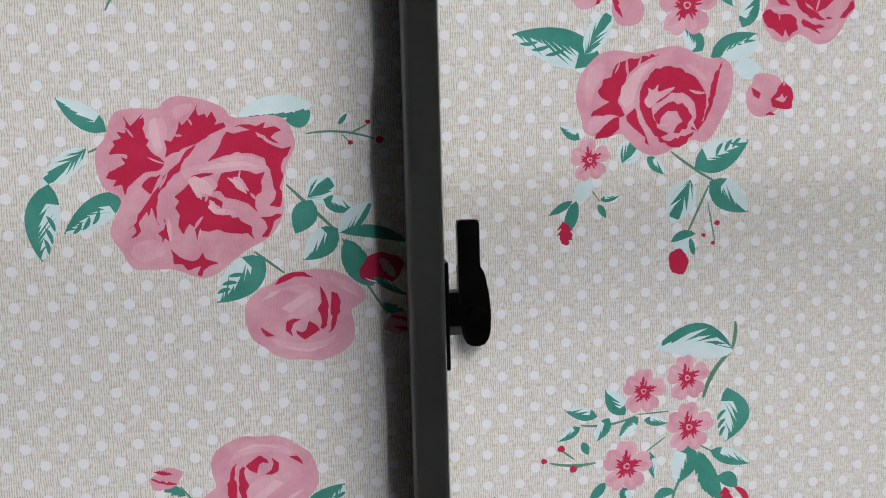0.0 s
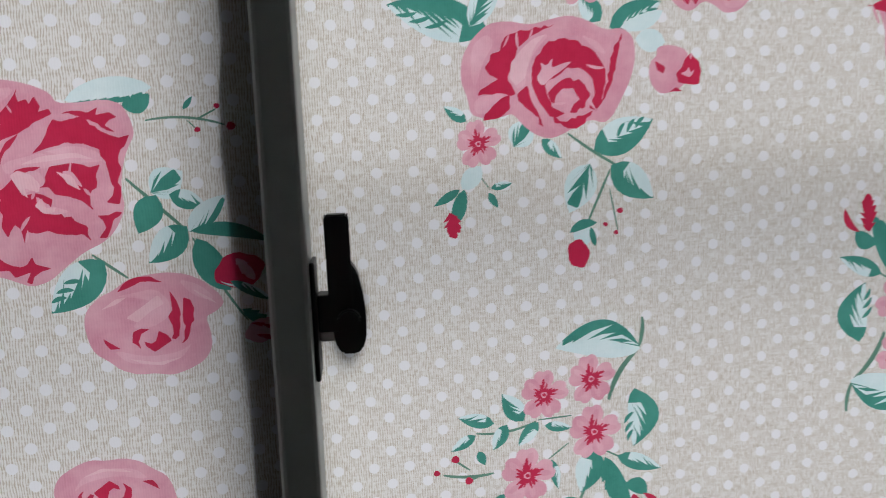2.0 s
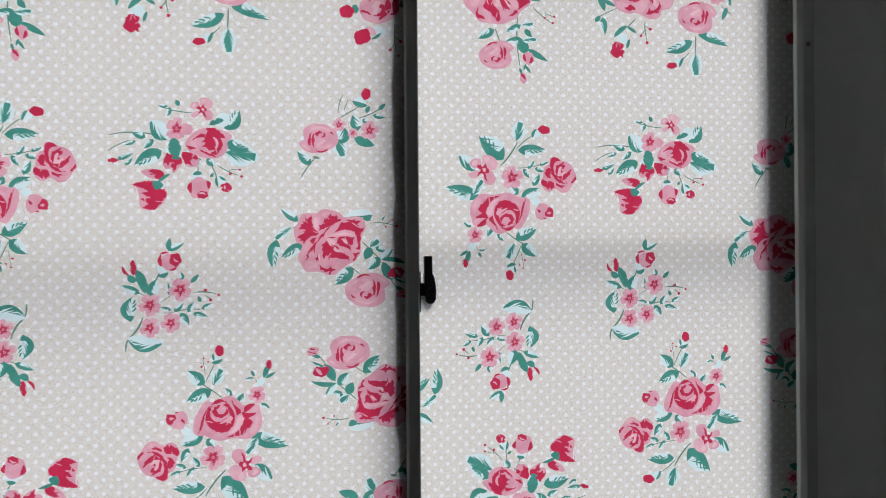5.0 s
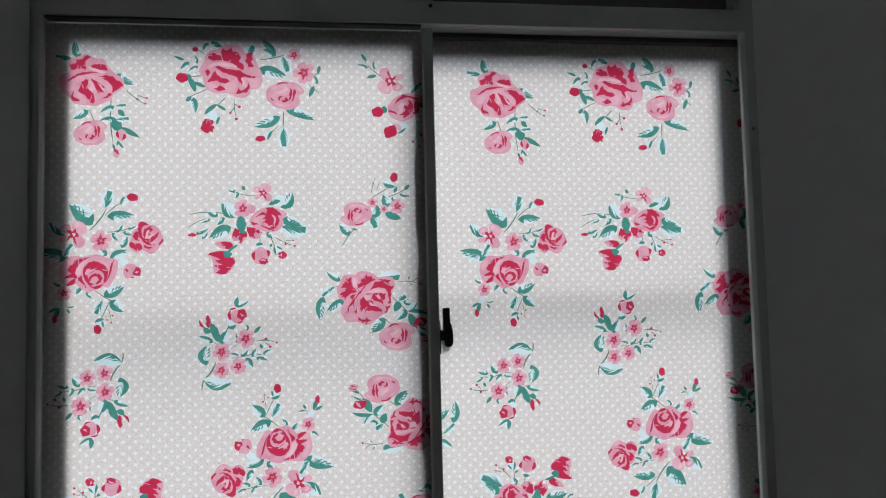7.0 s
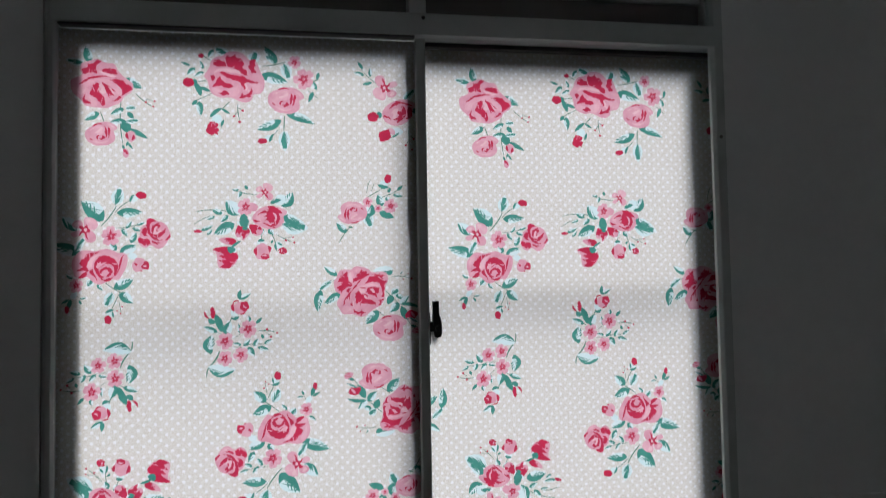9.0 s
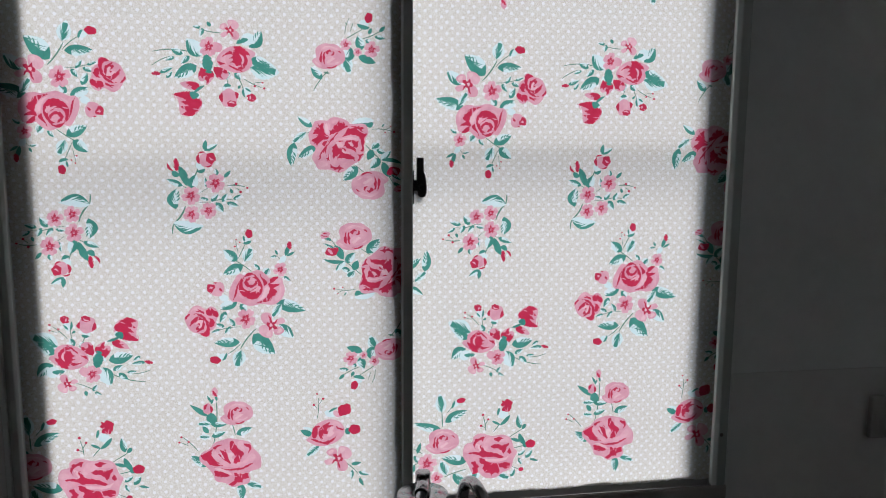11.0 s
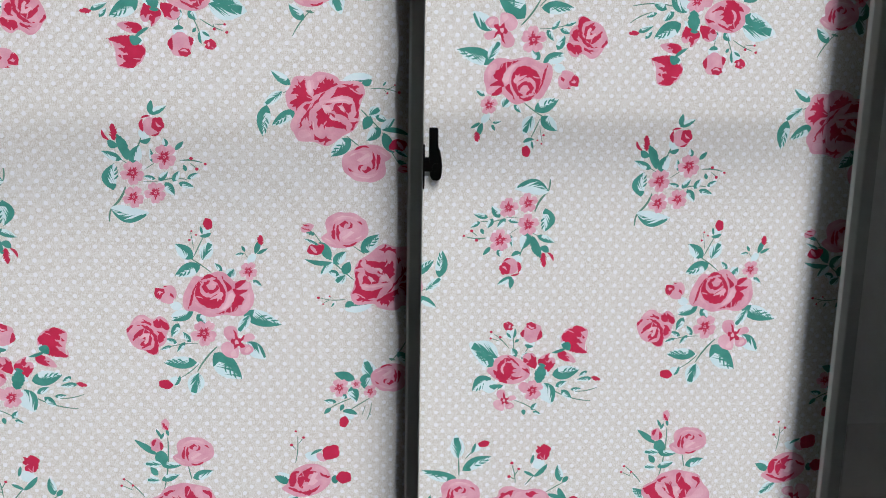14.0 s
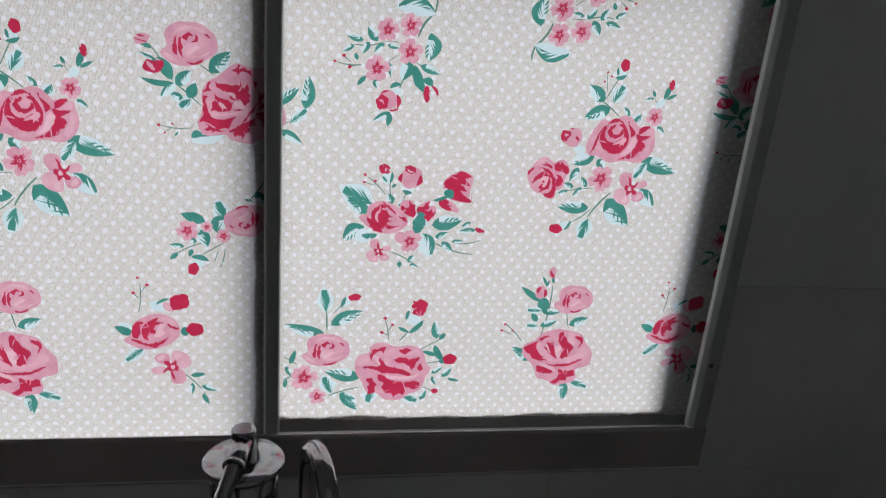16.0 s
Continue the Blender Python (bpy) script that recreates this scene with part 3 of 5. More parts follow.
def pale_rose(x, z, r, rot=0.0):
    """A soft pink rose, with red only in its folds."""
    ca, sa = math.cos(radians(rot)) * r / 100, math.sin(radians(rot)) * r / 100

    def fold(c, *uv):
        out = []
        for u, v in zip(uv[::2], uv[1::2]):
            out += [x + u * ca - v * sa, z + u * sa + v * ca]
        patch(c, *out)
    fold("pink", -100, 10, -93, 29, -74, 46, -54, 54, -34, 69, -5, 75, 25, 77, 54, 72, 78, 59, 98, 39, 103, 25, 88, 13, 74, 7, 80, -15, 81, -39, 69, -59, 44, -72, 20, -79, -5, -74, -29, -75, -54, -66, -69, -52, -88, -39, -96, -20)
    fold("rose", -54, 44, -25, 49, 5, 54, 25, 34, 23, 10, -5, -5, -34, -5, -15, 15, 3, 34, -25, 42)
    fold("rose", -64, -34, -15, -49, 34, -44, 54, -29, 34, -56, -5, -62, -44, -56)
    fold("rose", 39, 66, 69, 56, 91, 34, 74, 32, 49, 49)
    fold("blush", -74, 26, -52, 41, -36, 43, -52, 33)
    fold("blush", -40, 12, -12, 30, 8, 44, 16, 30, -4, 20, -24, 4)
    fold("blush", -40, -50, 0, -58, 36, -52, 6, -63, -24, -58)
    fold("blush", 58, 50, 84, 34, 92, 26, 72, 36)
    fold("red", -49, 51, -39, 64, -20, 72, 0, 72, 17, 62, -5, 65, -25, 60, -34, 56)
    fold("red", 25, 49, 34, 34, 39, 15, 36, -10, 29, -25, 23, -23, 26, -5, 20, 10, 27, 20, 26, 34)
    fold("red", 44, 38, 54, 34, 59, 20, 52, -5, 46, -25, 37, -32, 42, -15, 41, 10, 43, 25)
    fold("red", -34, -25, -32, -10, -20, -5, -8, -7, -20, -13, -25, -25, -22, -36, -29, -29)
    fold("red", 5, -10, 17, -17, 23, -26, 10, -34, -3, -42, -15, -32, -17, -25, -7, -29, 0, -25)
    fold("red", -75, -17, -64, -25, -51, -34, -66, -34, -72, -26)

def garden_rose():
    stem(39, 1, 63, -23, 1.5, 0)
    stem(63, -23, 84, -61, 1.2, -1.2)
    stem(24, -29, 38, -40, 1.2, 0)
    stem(-45, 16, -35, 20, 1, 0)
    leaf(-36, 25, -57, 40, 10.4, -1, 0)
    leaf(-45, 18, -66, 2, 10.4, 3, 0)
    leaf(-62, 3, -67, -31, 14.8, 1, -1.6)
    leaf(-31, -2, -57, -19, 12.4, 1, 0)
    stroke('pale', 20, 31, 53, 35, 10.4, 1.2, 0, 0)
    stroke('green', 22, 30, 52, 32, 2.4, -0.6, 0.5, 0)
    stroke('green', 41, 28, 52, 32, 7.8, -1.2, 0.4, 0)
    leaf(49, -6, 62, 2, 13.2, 3, 0)
    leaf(51, -7, 43, -22, 11.4, 0, 0)
    leaf(56, -7, 70, -12, 7.8, 0, 0)
    leaf(62, -22, 78, -8, 9.2, 2, 0)
    leaf(62, -20, 46, -34, 12.6, 0, 0)
    leaf(63, -22, 95, -28, 6, 0, 2.8)
    stroke('green', 65, -25, 77, -47, 12, -1.2, 0, 0)
    blob('red', 81, -39, 9.9, 7.2, 10, 4, 0.06)
    stroke('pink', 80, -34, 87, -43, 4.8, 0, 0.2, 0.3)
    stroke('pale', 73, -43, 87, -45, 0.9, -1.3, 0, 0)
    leaf(77, -43, 94, -52, 4.2, 0, 0)
    stroke('green', 81, -55, 93, -62, 5.4, 0, 0.3, 0)
    blob('pink', 89, -64, 7.8, 4.8, 20, 5, 0.05)
    stroke('red', 84, -61, 96, -65, 1.8, 0.6, 0.3, 0.5)
    stroke('red', 86, -66, 94, -68, 2.1, 0, 0.3, 0.3)
    leaf(29, -32, 7, -52, 16.2, -1, 0)
    stem(48, 22, 81, 19, 1.05, 2.4)
    stem(69, 22, 77, 26, 0.75, 0)
    stem(65, 22, 69, 18, 0.5, 0)
    berry(77, 27, 1.2)
    berry(82, 19, 1.8)
    berry(69, 18, 1.2)
    leaf(64, 26, 68, 31, 2.2, 0, 0)
    pale_rose(46, -59, 27.3, 0)
    patch('pink', -42, 13, -41, 18, -37, 22, -35, 29, -32, 34, -23, 35, -14, 34, -11, 38, -6, 40, 2, 39, 9, 37, 15, 34, 17, 30, 25, 30, 35, 31, 41, 29, 44, 23, 45, 17, 42, 12, 40, 7, 38, -3, 39, -12, 34, -21, 29, -25, 22, -28, 14, -34, 8, -39, 1, -41, -4, -39, -11, -36, -18, -36, -28, -36, -31, -32, -33, -27, -37, -22, -37, -16, -34, -11, -31, -4, -39, 0, -41, 6)
    patch('rose', -18, 29, -12, 31, -10, 25, -12, 18, -15, 14, -18, 19, -19, 24)
    patch('rose', -28, -24, -17, -22, -13, -29, -23, -33, -29, -30)
    patch('rose', -6, 8, 8, 11, 21, 14, 31, 11, 33, 7, 24, 7, 11, 5, 1, 6, -4, 3)
    patch('rose', -8, 35, 0, 37, 2, 35, -3, 31, -7, 29)
    patch('red', -20, 33, -22, 30, -20, 31, -20, 23, -18, 16, -12, 11, -14, 8, -21, 7, -26, 3, -30, -3, -31, 2, -35, 1, -33, 4, -38, 5, -33, 9, -29, 11, -31, 14, -28, 13, -28, 15, -36, 15, -33, 19, -34, 21, -30, 22, -32, 25, -28, 24, -29, 32, -26, 27, -23, 30)
    patch('red', 3, 36, 3, 31, 6, 32, 7, 30, 9, 33, 11, 29, 10, 27, 14, 28, 15, 26, 8, 23, 2, 19, -4, 17, -9, 15, -12, 13, -11, 17, -12, 21, -9, 20, -7, 23, -5, 29, -4, 27, -1, 30, 2, 34)
    patch('red', 2, 19, -3, 16, -6, 11, -11, 7, -15, 1, -18, -2, -20, -5, -23, -9, -26, -15, -31, -19, -27, -16, -26, -19, -29, -22, -24, -19, -25, -15, -21, -10, -21, -15, -19, -8, -17, -15, -16, -17, -17, -9, -16, -3, -11, 3, -6, 7, -4, 12, 0, 16)
    patch('red', -23, 1, -19, 5, -14, 6, -17, 1, -19, -3)
    patch('red', -14, -12, -13, -17, -12, -24, -14, -22, -17, -27, -15, -22, -17, -20, -14, -18)
    patch('red', -12, -27, -8, -31, -2, -33, 2, -29, 3, -32, 9, -34, 5, -35, 2, -37, 1, -40, -1, -39, 1, -35, -5, -37, -7, -34, -11, -34, -11, -30)
    patch('red', 6, 11, 10, 15, 13, 21, 15, 24, 18, 23, 22, 24, 27, 24, 32, 19, 36, 17, 39, 16, 43, 17, 41, 13, 38, 9, 39, 4, 37, -1, 38, -6, 37, -10, 32, -9, 35, -6, 34, 2, 33, 7, 31, 12, 26, 14, 19, 15, 12, 13)
    patch('red', 18, 26, 25, 27, 28, 26, 32, 28, 31, 25, 36, 26, 39, 24, 36, 23, 34, 21, 38, 18, 33, 20, 29, 23, 24, 25)
    patch('red', 28, -14, 32, -14, 38, -13, 34, -16, 33, -19, 31, -23, 28, -23, 31, -19, 30, -16)
    patch('red', -9, -4, -5, -1, -2, 2, -1, 5, 3, 6, 9, 6, 4, 3, 0, 2, -1, -1, 1, -5, 6, -4, 11, -7, 9, -12, 14, -12, 20, -16, 24, -18, 25, -24, 22, -21, 15, -21, 9, -19, 5, -20, 1, -19, 0, -24, -1, -18, -3, -16, -6, -21, -8, -17, -7, -12, -9, -9, -7, -6)
    patch('red', 10, 2, 12, 6, 21, 7, 27, 5, 31, 6, 29, 2, 29, -3, 27, -4, 26, -6, 27, -12, 23, -8, 18, -6, 13, -5, 11, -2, 6, -2, 10, 0)
    patch('rose', 0, 3, 6, 5, 9, 3, 10, -1, 5, -3, 1, -4, 3, -1)
    patch('rose', 16, 4, 20, 4, 22, 1, 24, -3, 21, -1, 19, 1)
    patch('rose', 6, -5, 10, -9, 16, -11, 18, -12, 13, -13, 7, -12, 6, -8)
    patch('red', 9, -5, 12, -7, 11, -10, 10, -8)
    patch('blush', -3, 3, 0, 5, 5, 3, 8, -1, 7, -4, 2, -2, 3, -6, 0, -3)
    patch('blush', 14, 4, 20, 2, 23, -4, 18, -1, 17, 1)
    patch('blush', 5, -9, 8, -6, 9, -10, 13, -10, 12, -12, 8, -12)
    patch('blush', -18, 29, -15, 31, -14, 25, -13, 17, -16, 17, -18, 23)
    patch('blush', 1, 7, 9, 10, 22, 11, 29, 8, 21, 9, 12, 8)
    patch('blush', -12, -13, -11, -17, -11, -23, -12, -24, -13, -18)


def spiral_rose():
    stem(-9, 67, 15, 100, 2, -2)
    stem(12, 88, 34, 107, 1.25, 1.5)
    stem(12, 65, 56, 74, 1, -2.4)
    stem(-2, -17, 25, -35, 1.4, -0.8)
    stem(19, -34, 7, -60, 1.25, 0)
    stem(18, -43, 22, -64, 0.8, 0)
    stem(-44, -32, -37, -42, 0.6, 0)
    leaf(-4, 76, -36, 106, 25, -1, -2)
    leaf(13, 100, 20, 128, 19, 3, 0)
    leaf(15, 88, 52, 89, 14.8, -1, 0)
    leaf(-40, 62, -63, 82, 17, -2, 0)
    leaf(-36, 28, -80, 40, 18.4, 1, 0)
    leaf(-44, 30, -30, 52, 11.2, 3, 0)
    leaf(15, 31, 5, 42, 10, 1, 0)
    leaf(19, 28, 43, 39, 12.4, -1, 0)
    stroke('pale', 24, 28, 44, 35, 7, -1.5, 0, 0)
    stroke('pale', 31, 23, 45, 21, 10.4, 0, 0, 0)
    leaf(28, 64, 37, 76, 5.5, 0, 0)
    leaf(43, 69, 56, 74, 4.5, 0, 0)
    leaf(22, 64, 31, 52, 7, 0, 0)
    leaf(37, 65, 51, 61, 6.5, 0, 0)
    leaf(35, 42, 43, 59, 9.5, 0, 0)
    leaf(11, -26, 39, -13, 16, 1, 0)
    leaf(19, -33, 39, -49, 15, 1, 0)
    leaf(9, -32, -1, -54, 15, 3, 0)
    leaf(-47, -11, -57, -4, 5.6, 0, 0)
    leaf(-26, -23, -18, -11, 12, 3, 0)
    leaf(-13, -20, -4, -29, 6, 1, 0)
    stroke('pale', 35, 106, 46, 114, 9, 0, 0, 0)
    stroke('green', 34, 104, 40, 116, 4.5, 1.5, 0.2, 0.3)
    blob('red', 50, 115, 8, 5.5, -10, 5, 0.05)
    stroke('pale', 4, -58, 6, -70, 8.8, 0, 0, 0)
    stroke('green', -1, -63, 12, -59, 4.5, 1.5, 0, 0)
    stroke('green', 9, -61, 11, -70, 3, 0, 0, 0)
    blob('red', 3, -73, 5.1, 6.6, 10, 5, 0.05)
    berry(23, -54, 1.5)
    berry(16, -60, 1.2)
    berry(21, -64, 1.2)
    stroke('pale', -50, -41, -41, -31, 8.4, 0, 0, 0)
    leaf(-51, -41, -63, -48, 4, 0, 0)
    stroke('green', -49, -41, -54, -57, 6.5, 0, 0, 0)
    stroke('red', -56, -51, -54, -63, 8.5, 0, 0.3, 0.5)
    leaf(-37, -41, -27, -39, 3.6, 0, 0)
    leaf(-38, -43, -34, -50, 3.6, 0, 0)
    cupped_blossom(-28, 62)
    blossom(7, 53, 17.3, 90)
    blossom(-42, -21, 12, 95)
    patch('pink', 45, 48, 49, 56, 48, 63, 53, 69, 58, 71, 57, 78, 62, 81, 68, 79, 73, 75, 80, 74, 86, 70, 89, 65, 93, 56, 93, 50, 89, 46, 86, 40, 80, 34, 73, 33, 68, 37, 63, 39, 57, 34, 51, 36, 46, 42)
    patch('rose', 47, 51, 51, 52, 59, 51, 54, 49)
    patch('rose', 71, 41, 80, 40, 86, 45, 82, 36, 74, 35)
    patch('red', 45, 48, 49, 51, 54, 48, 61, 48, 64, 41, 59, 37, 57, 41, 56, 37, 51, 41, 48, 42, 46, 45)
    patch('red', 50, 59, 54, 65, 57, 66, 59, 60, 57, 55, 60, 52, 54, 53, 52, 56)
    patch('red', 58, 76, 63, 80, 69, 78, 72, 75, 66, 74, 63, 71, 62, 65, 63, 59, 68, 52, 75, 48, 82, 46, 77, 45, 70, 46, 64, 51, 59, 58, 58, 66)
    patch('red', 66, 69, 71, 71, 77, 74, 74, 70, 79, 69, 76, 65, 72, 63, 79, 58, 83, 62, 86, 65, 85, 58, 78, 51, 73, 49, 70, 52, 66, 55, 65, 63)
    patch('red', 85, 46, 89, 51, 92, 55, 93, 51, 88, 46)
    patch('red', 66, 46, 72, 43, 78, 42, 73, 41, 76, 38, 70, 41, 65, 44)
    patch('blush', 69, 65, 72, 68, 74, 66, 72, 63, 72, 59, 78, 62, 79, 60, 74, 55, 67, 55, 68, 59)
    patch('pink', 41, 19, 47, 20, 54, 18, 56, 15, 58, 7, 54, 2, 49, -1, 43, -2, 39, 1, 37, 7, 38, 13, 41, 15)
    patch('red', 57, 16, 61, 12, 62, 8, 61, 2, 56, 2, 51, 3, 50, 7, 53, 10, 54, 13)
    patch('rose', 52, 7, 55, 8, 56, 10, 57, 7, 59, 9, 57, 5, 54, 6)
    patch('red', 40, 13, 45, 10, 44, 7, 41, 9)
    patch('red', 47, -1, 50, 1, 53, -1, 50, -1)
    patch('pink', -49, 7, -48, 17, -43, 25, -36, 31, -27, 32, -17, 30, -9, 32, 0, 34, 8, 32, 17, 27, 25, 28, 30, 24, 31, 15, 29, 6, 24, -4, 20, -11, 16, -14, 10, -12, 3, -15, -5, -19, -10, -20, -16, -18, -22, -13, -26, -8, -32, -10, -39, -10, -45, -8, -46, -1)
    patch('rose', -44, 21, -37, 27, -33, 23, -39, 14, -42, 4, -44, 6)
    patch('rose', -43, -1, -33, 1, -29, 0, -33, -4, -37, -8, -43, -8)
    patch('rose', -23, 16, -15, 25, -8, 26, -15, 19, -19, 11, -20, 3, -25, 3, -26, 11)
    patch('rose', 5, 26, 14, 22, 18, 16, 13, 18)
    patch('red', -38, 12, -35, 18, -31, 19, -30, 23, -24, 27, -15, 29, -6, 30, -11, 28, -17, 25, -23, 20, -26, 14, -28, 7, -24, 0, -32, 1, -42, 0, -36, 5, -32, 7, -36, 9)
    patch('red', -40, -11, -32, -2, -27, 0, -27, -6, -32, -10)
    patch('blush', -26, 14, -21, 20, -16, 24, -10, 26, -15, 21, -18, 14, -20, 7, -24, 4, -27, 7)
    patch('red', -17, 9, -15, 16, -11, 21, -4, 24, 4, 23, 12, 18, 17, 10, 17, 4, 15, -3, 12, -8, 9, -7, 12, -1, 11, 6, 5, 11, -1, 11, -6, 7, -11, 4, -10, -1, -8, -6, -2, -9, -7, -11, -12, -6, -15, -1, -17, 4)
    patch('red', -24, 0, -19, 4, -18, -1, -14, -9, -12, -15, -16, -9, -21, -5)
    patch('red', 21, 20, 25, 26, 23, 17, 20, 4, 15, -5, 12, -9, 17, 2, 19, 12)
    patch('red', -8, -9, -2, -13, 7, -10, 11, -8, 7, -14, 0, -16, -7, -13)
    patch('red', -10, 0, -6, 4, 0, 7, 7, 4, 10, -1, 7, -7, 0, -9, 2, -5, 5, -3, 2, 2, -3, 2, -6, -1, -7, -5)
    patch('rose', -15, 7, -12, 11, -13, 14, -10, 12, -7, 16, -8, 11, -3, 13, 2, 14, -3, 10, -8, 7, -12, 3)


def mixed_spray():
    stem(-42, 1, -111, 5, 1.5, -6)
    stem(-84, 0, -111, -14, 1.2, -1.8)
    stem(-14, 33, -52, 40, 1.22, 1.8)
    stem(2, -21, 14, -49, 1.2, 1.2)
    stem(-8, -27, -10, -40, 1.1, 0)
    stem(12, -28, 38, -41, 1.2, -1.2)
    stem(28, -34, 39, -34, 0.9, 0)
    stem(27, -34, 28, -38, 0.9, 0)
    leaf(-68, 3, -84, 10, 9, 0, 0)
    leaf(-79, -1, -92, -6, 5, 0, 0)
    leaf(-59, 1, -71, -10, 7.8, 0, 0)
    leaf(-43, 40, -54, 41, 4.5, 0, 0)
    leaf(-30, 41, -34, 48, 5.4, 0, 0)
    leaf(-40, 39, -44, 28, 6.6, 0, 0)
    leaf(-43, 1, -63, 24, 21.6, -2, 0)
    leaf(22, 14, 39, 37, 18, 1, -2.4)
    stroke('pale', 12, 18, 27, 32, 16.8, 0, 0, 0)
    stroke('green', 4, 19, 21, 25, 7.6, 1.5, 0.5, 0.1)
    leaf(22, -13, 63, -20, 27.6, 3, 0)
    leaf(22, -3, 52, -12, 15, 0, 1.5)
    leaf(-50, -12, -81, -29, 18, 1, 0)
    leaf(-7, -20, -10, -31, 6.5, 1, 0)
    leaf(1, -21, 10, -30, 9, 1, 0)
    leaf(5, -43, 9, -38, 3.6, 0, 0)
    stroke('red', -98, -24, -111, -24, 6.5, 0, 0.5, 0.5)
    leaf(-100, -23, -82, -15, 6.5, 0, 0)
    leaf(-91, -30, -83, -20, 5.5, 0, 0)
    stroke('pale', -47, -9, -25, -18, 7.2, -2.4, 0, 0)
    stroke('green', -37, 4, -34, -21, 15.3, 0, 0.15, 0.15)
    patch('pink', -48, -20, -44, -15, -38, -19, -37, -28, -40, -33, -46, -34, -49, -29)
    patch('pink', -27, -14, -12, -15, -6, -23, -10, -30, -19, -32, -25, -25)
    patch('pink', -36, -23, -28, -22, -27, -28, -33, -35, -37, -39, -39, -34)
    patch('red', -44, -14, -37, -18, -37, -26, -41, -26, -43, -30, -45, -26, -49, -28, -48, -23, -46, -19)
    patch('red', -37, -20, -29, -19, -27, -27, -33, -29, -34, -34, -38, -39, -37, -33, -40, -31, -38, -26)
    patch('red', -27, -13, -19, -14, -11, -15, -8, -22, -15, -21, -18, -24, -15, -30, -21, -27, -23, -29, -26, -22, -28, -19)
    stroke('green', -39, -20, -29, -21, 4.1, 0, 0, 0)
    patch('pink', -81, -51, -76, -62, -76, -72, -74, -81, -62, -83, -49, -76, -43, -63, -48, -53, -58, -47, -72, -48)
    patch('red', -86, -52, -70, -48, -56, -48, -52, -53, -44, -63, -49, -71, -58, -82, -67, -81, -73, -80, -65, -75, -75, -69, -62, -68, -74, -62, -65, -60, -76, -55)
    patch('pink', -75, -36, -62, -33, -49, -35, -46, -43, -58, -46, -67, -43)
    patch('red', -66, -36, -58, -34, -50, -36, -46, -43, -54, -46, -59, -43, -57, -40, -64, -41, -62, -38)
    stroke('pale', -50, -49, -50, -58, 6, 0, 0, 0)
    stroke('green', -61, -49, -48, -53, 10.2, -2.4, 0, 0)
    stroke('green', -56, -51, -40, -39, 4, 1, 0, 0)
    blossom(-33, 14, 15.5, 80)
    cupped_blossom(-2, 37, 0.72, 10)
    blob('pink', -21, 13, 6.5, 6.5, 0, 5, 0.05)
    patch('pink', -24, -4, -20, 4, -11, 12, 0, 16, 12, 15, 22, 12, 31, 7, 29, 2, 24, 0, 26, -9, 20, -17, 11, -21, 1, -21, -10, -18, -20, -13)
    patch('rose', -19, 2, -8, 9, -12, -3, -7, -13, -16, -11)
    patch('red', 0, 15, 10, 16, 20, 8, 23, 3, 17, 4, 20, -5, 16, -12, 11, -17, 5, -16, 11, -10, 4, -12, 1, -8, -5, -7, 0, -2, -6, -2, 0, 3, -8, 4, -16, 0, -8, 7, 3, 11)
    patch('red', -23, -5, -16, -7, -10, -10, -18, -11)
    patch('red', -8, -10, 7, -16, 13, -19, 4, -18)
    patch('rose', 7, 6, 14, 2, 15, -5, 11, -11, 12, -2)
    stroke('pale', -16, -40, -3, -48, 10.8, 0, 0, 0)
    stroke('green', -15, -40, -4, -39, 4.8, 1.2, 0, 0)
    blob('pink', -8, -56, 12.2, 12.8, 0, 5, 0.04)
    stroke('red', -17, -49, -17, -62, 6, -1.8, 0.2, 0.3)
    stroke('red', 1, -47, 3, -57, 5.4, 1.8, 0.3, 0.2)
    blob('red', -4, -64, 6.5, 4.5, 0, 6, 0.08)
    stroke('rose', -9, -63, 0, -64, 2.4, 1.8, 0, 0)
    stroke('pale', 14, -40, 21, -53, 10.2, 0, 0, 0)
    stroke('green', 12, -42, 14, -55, 3.5, -1, 0, 0)
    stroke('green', 15, -42, 23, -47, 3, 0, 0, 0)
    patch('red', 18, -51, 24, -49, 29, -53, 30, -57, 25, -61, 20, -60, 17, -58, 19, -55, 16, -54)
    patch('rose', 20, -54, 22, -52, 23, -56, 21, -58)
    berry(28, -39, 1.8)
    berry(39, -34, 1.5)
    berry(41, -42, 1.8)


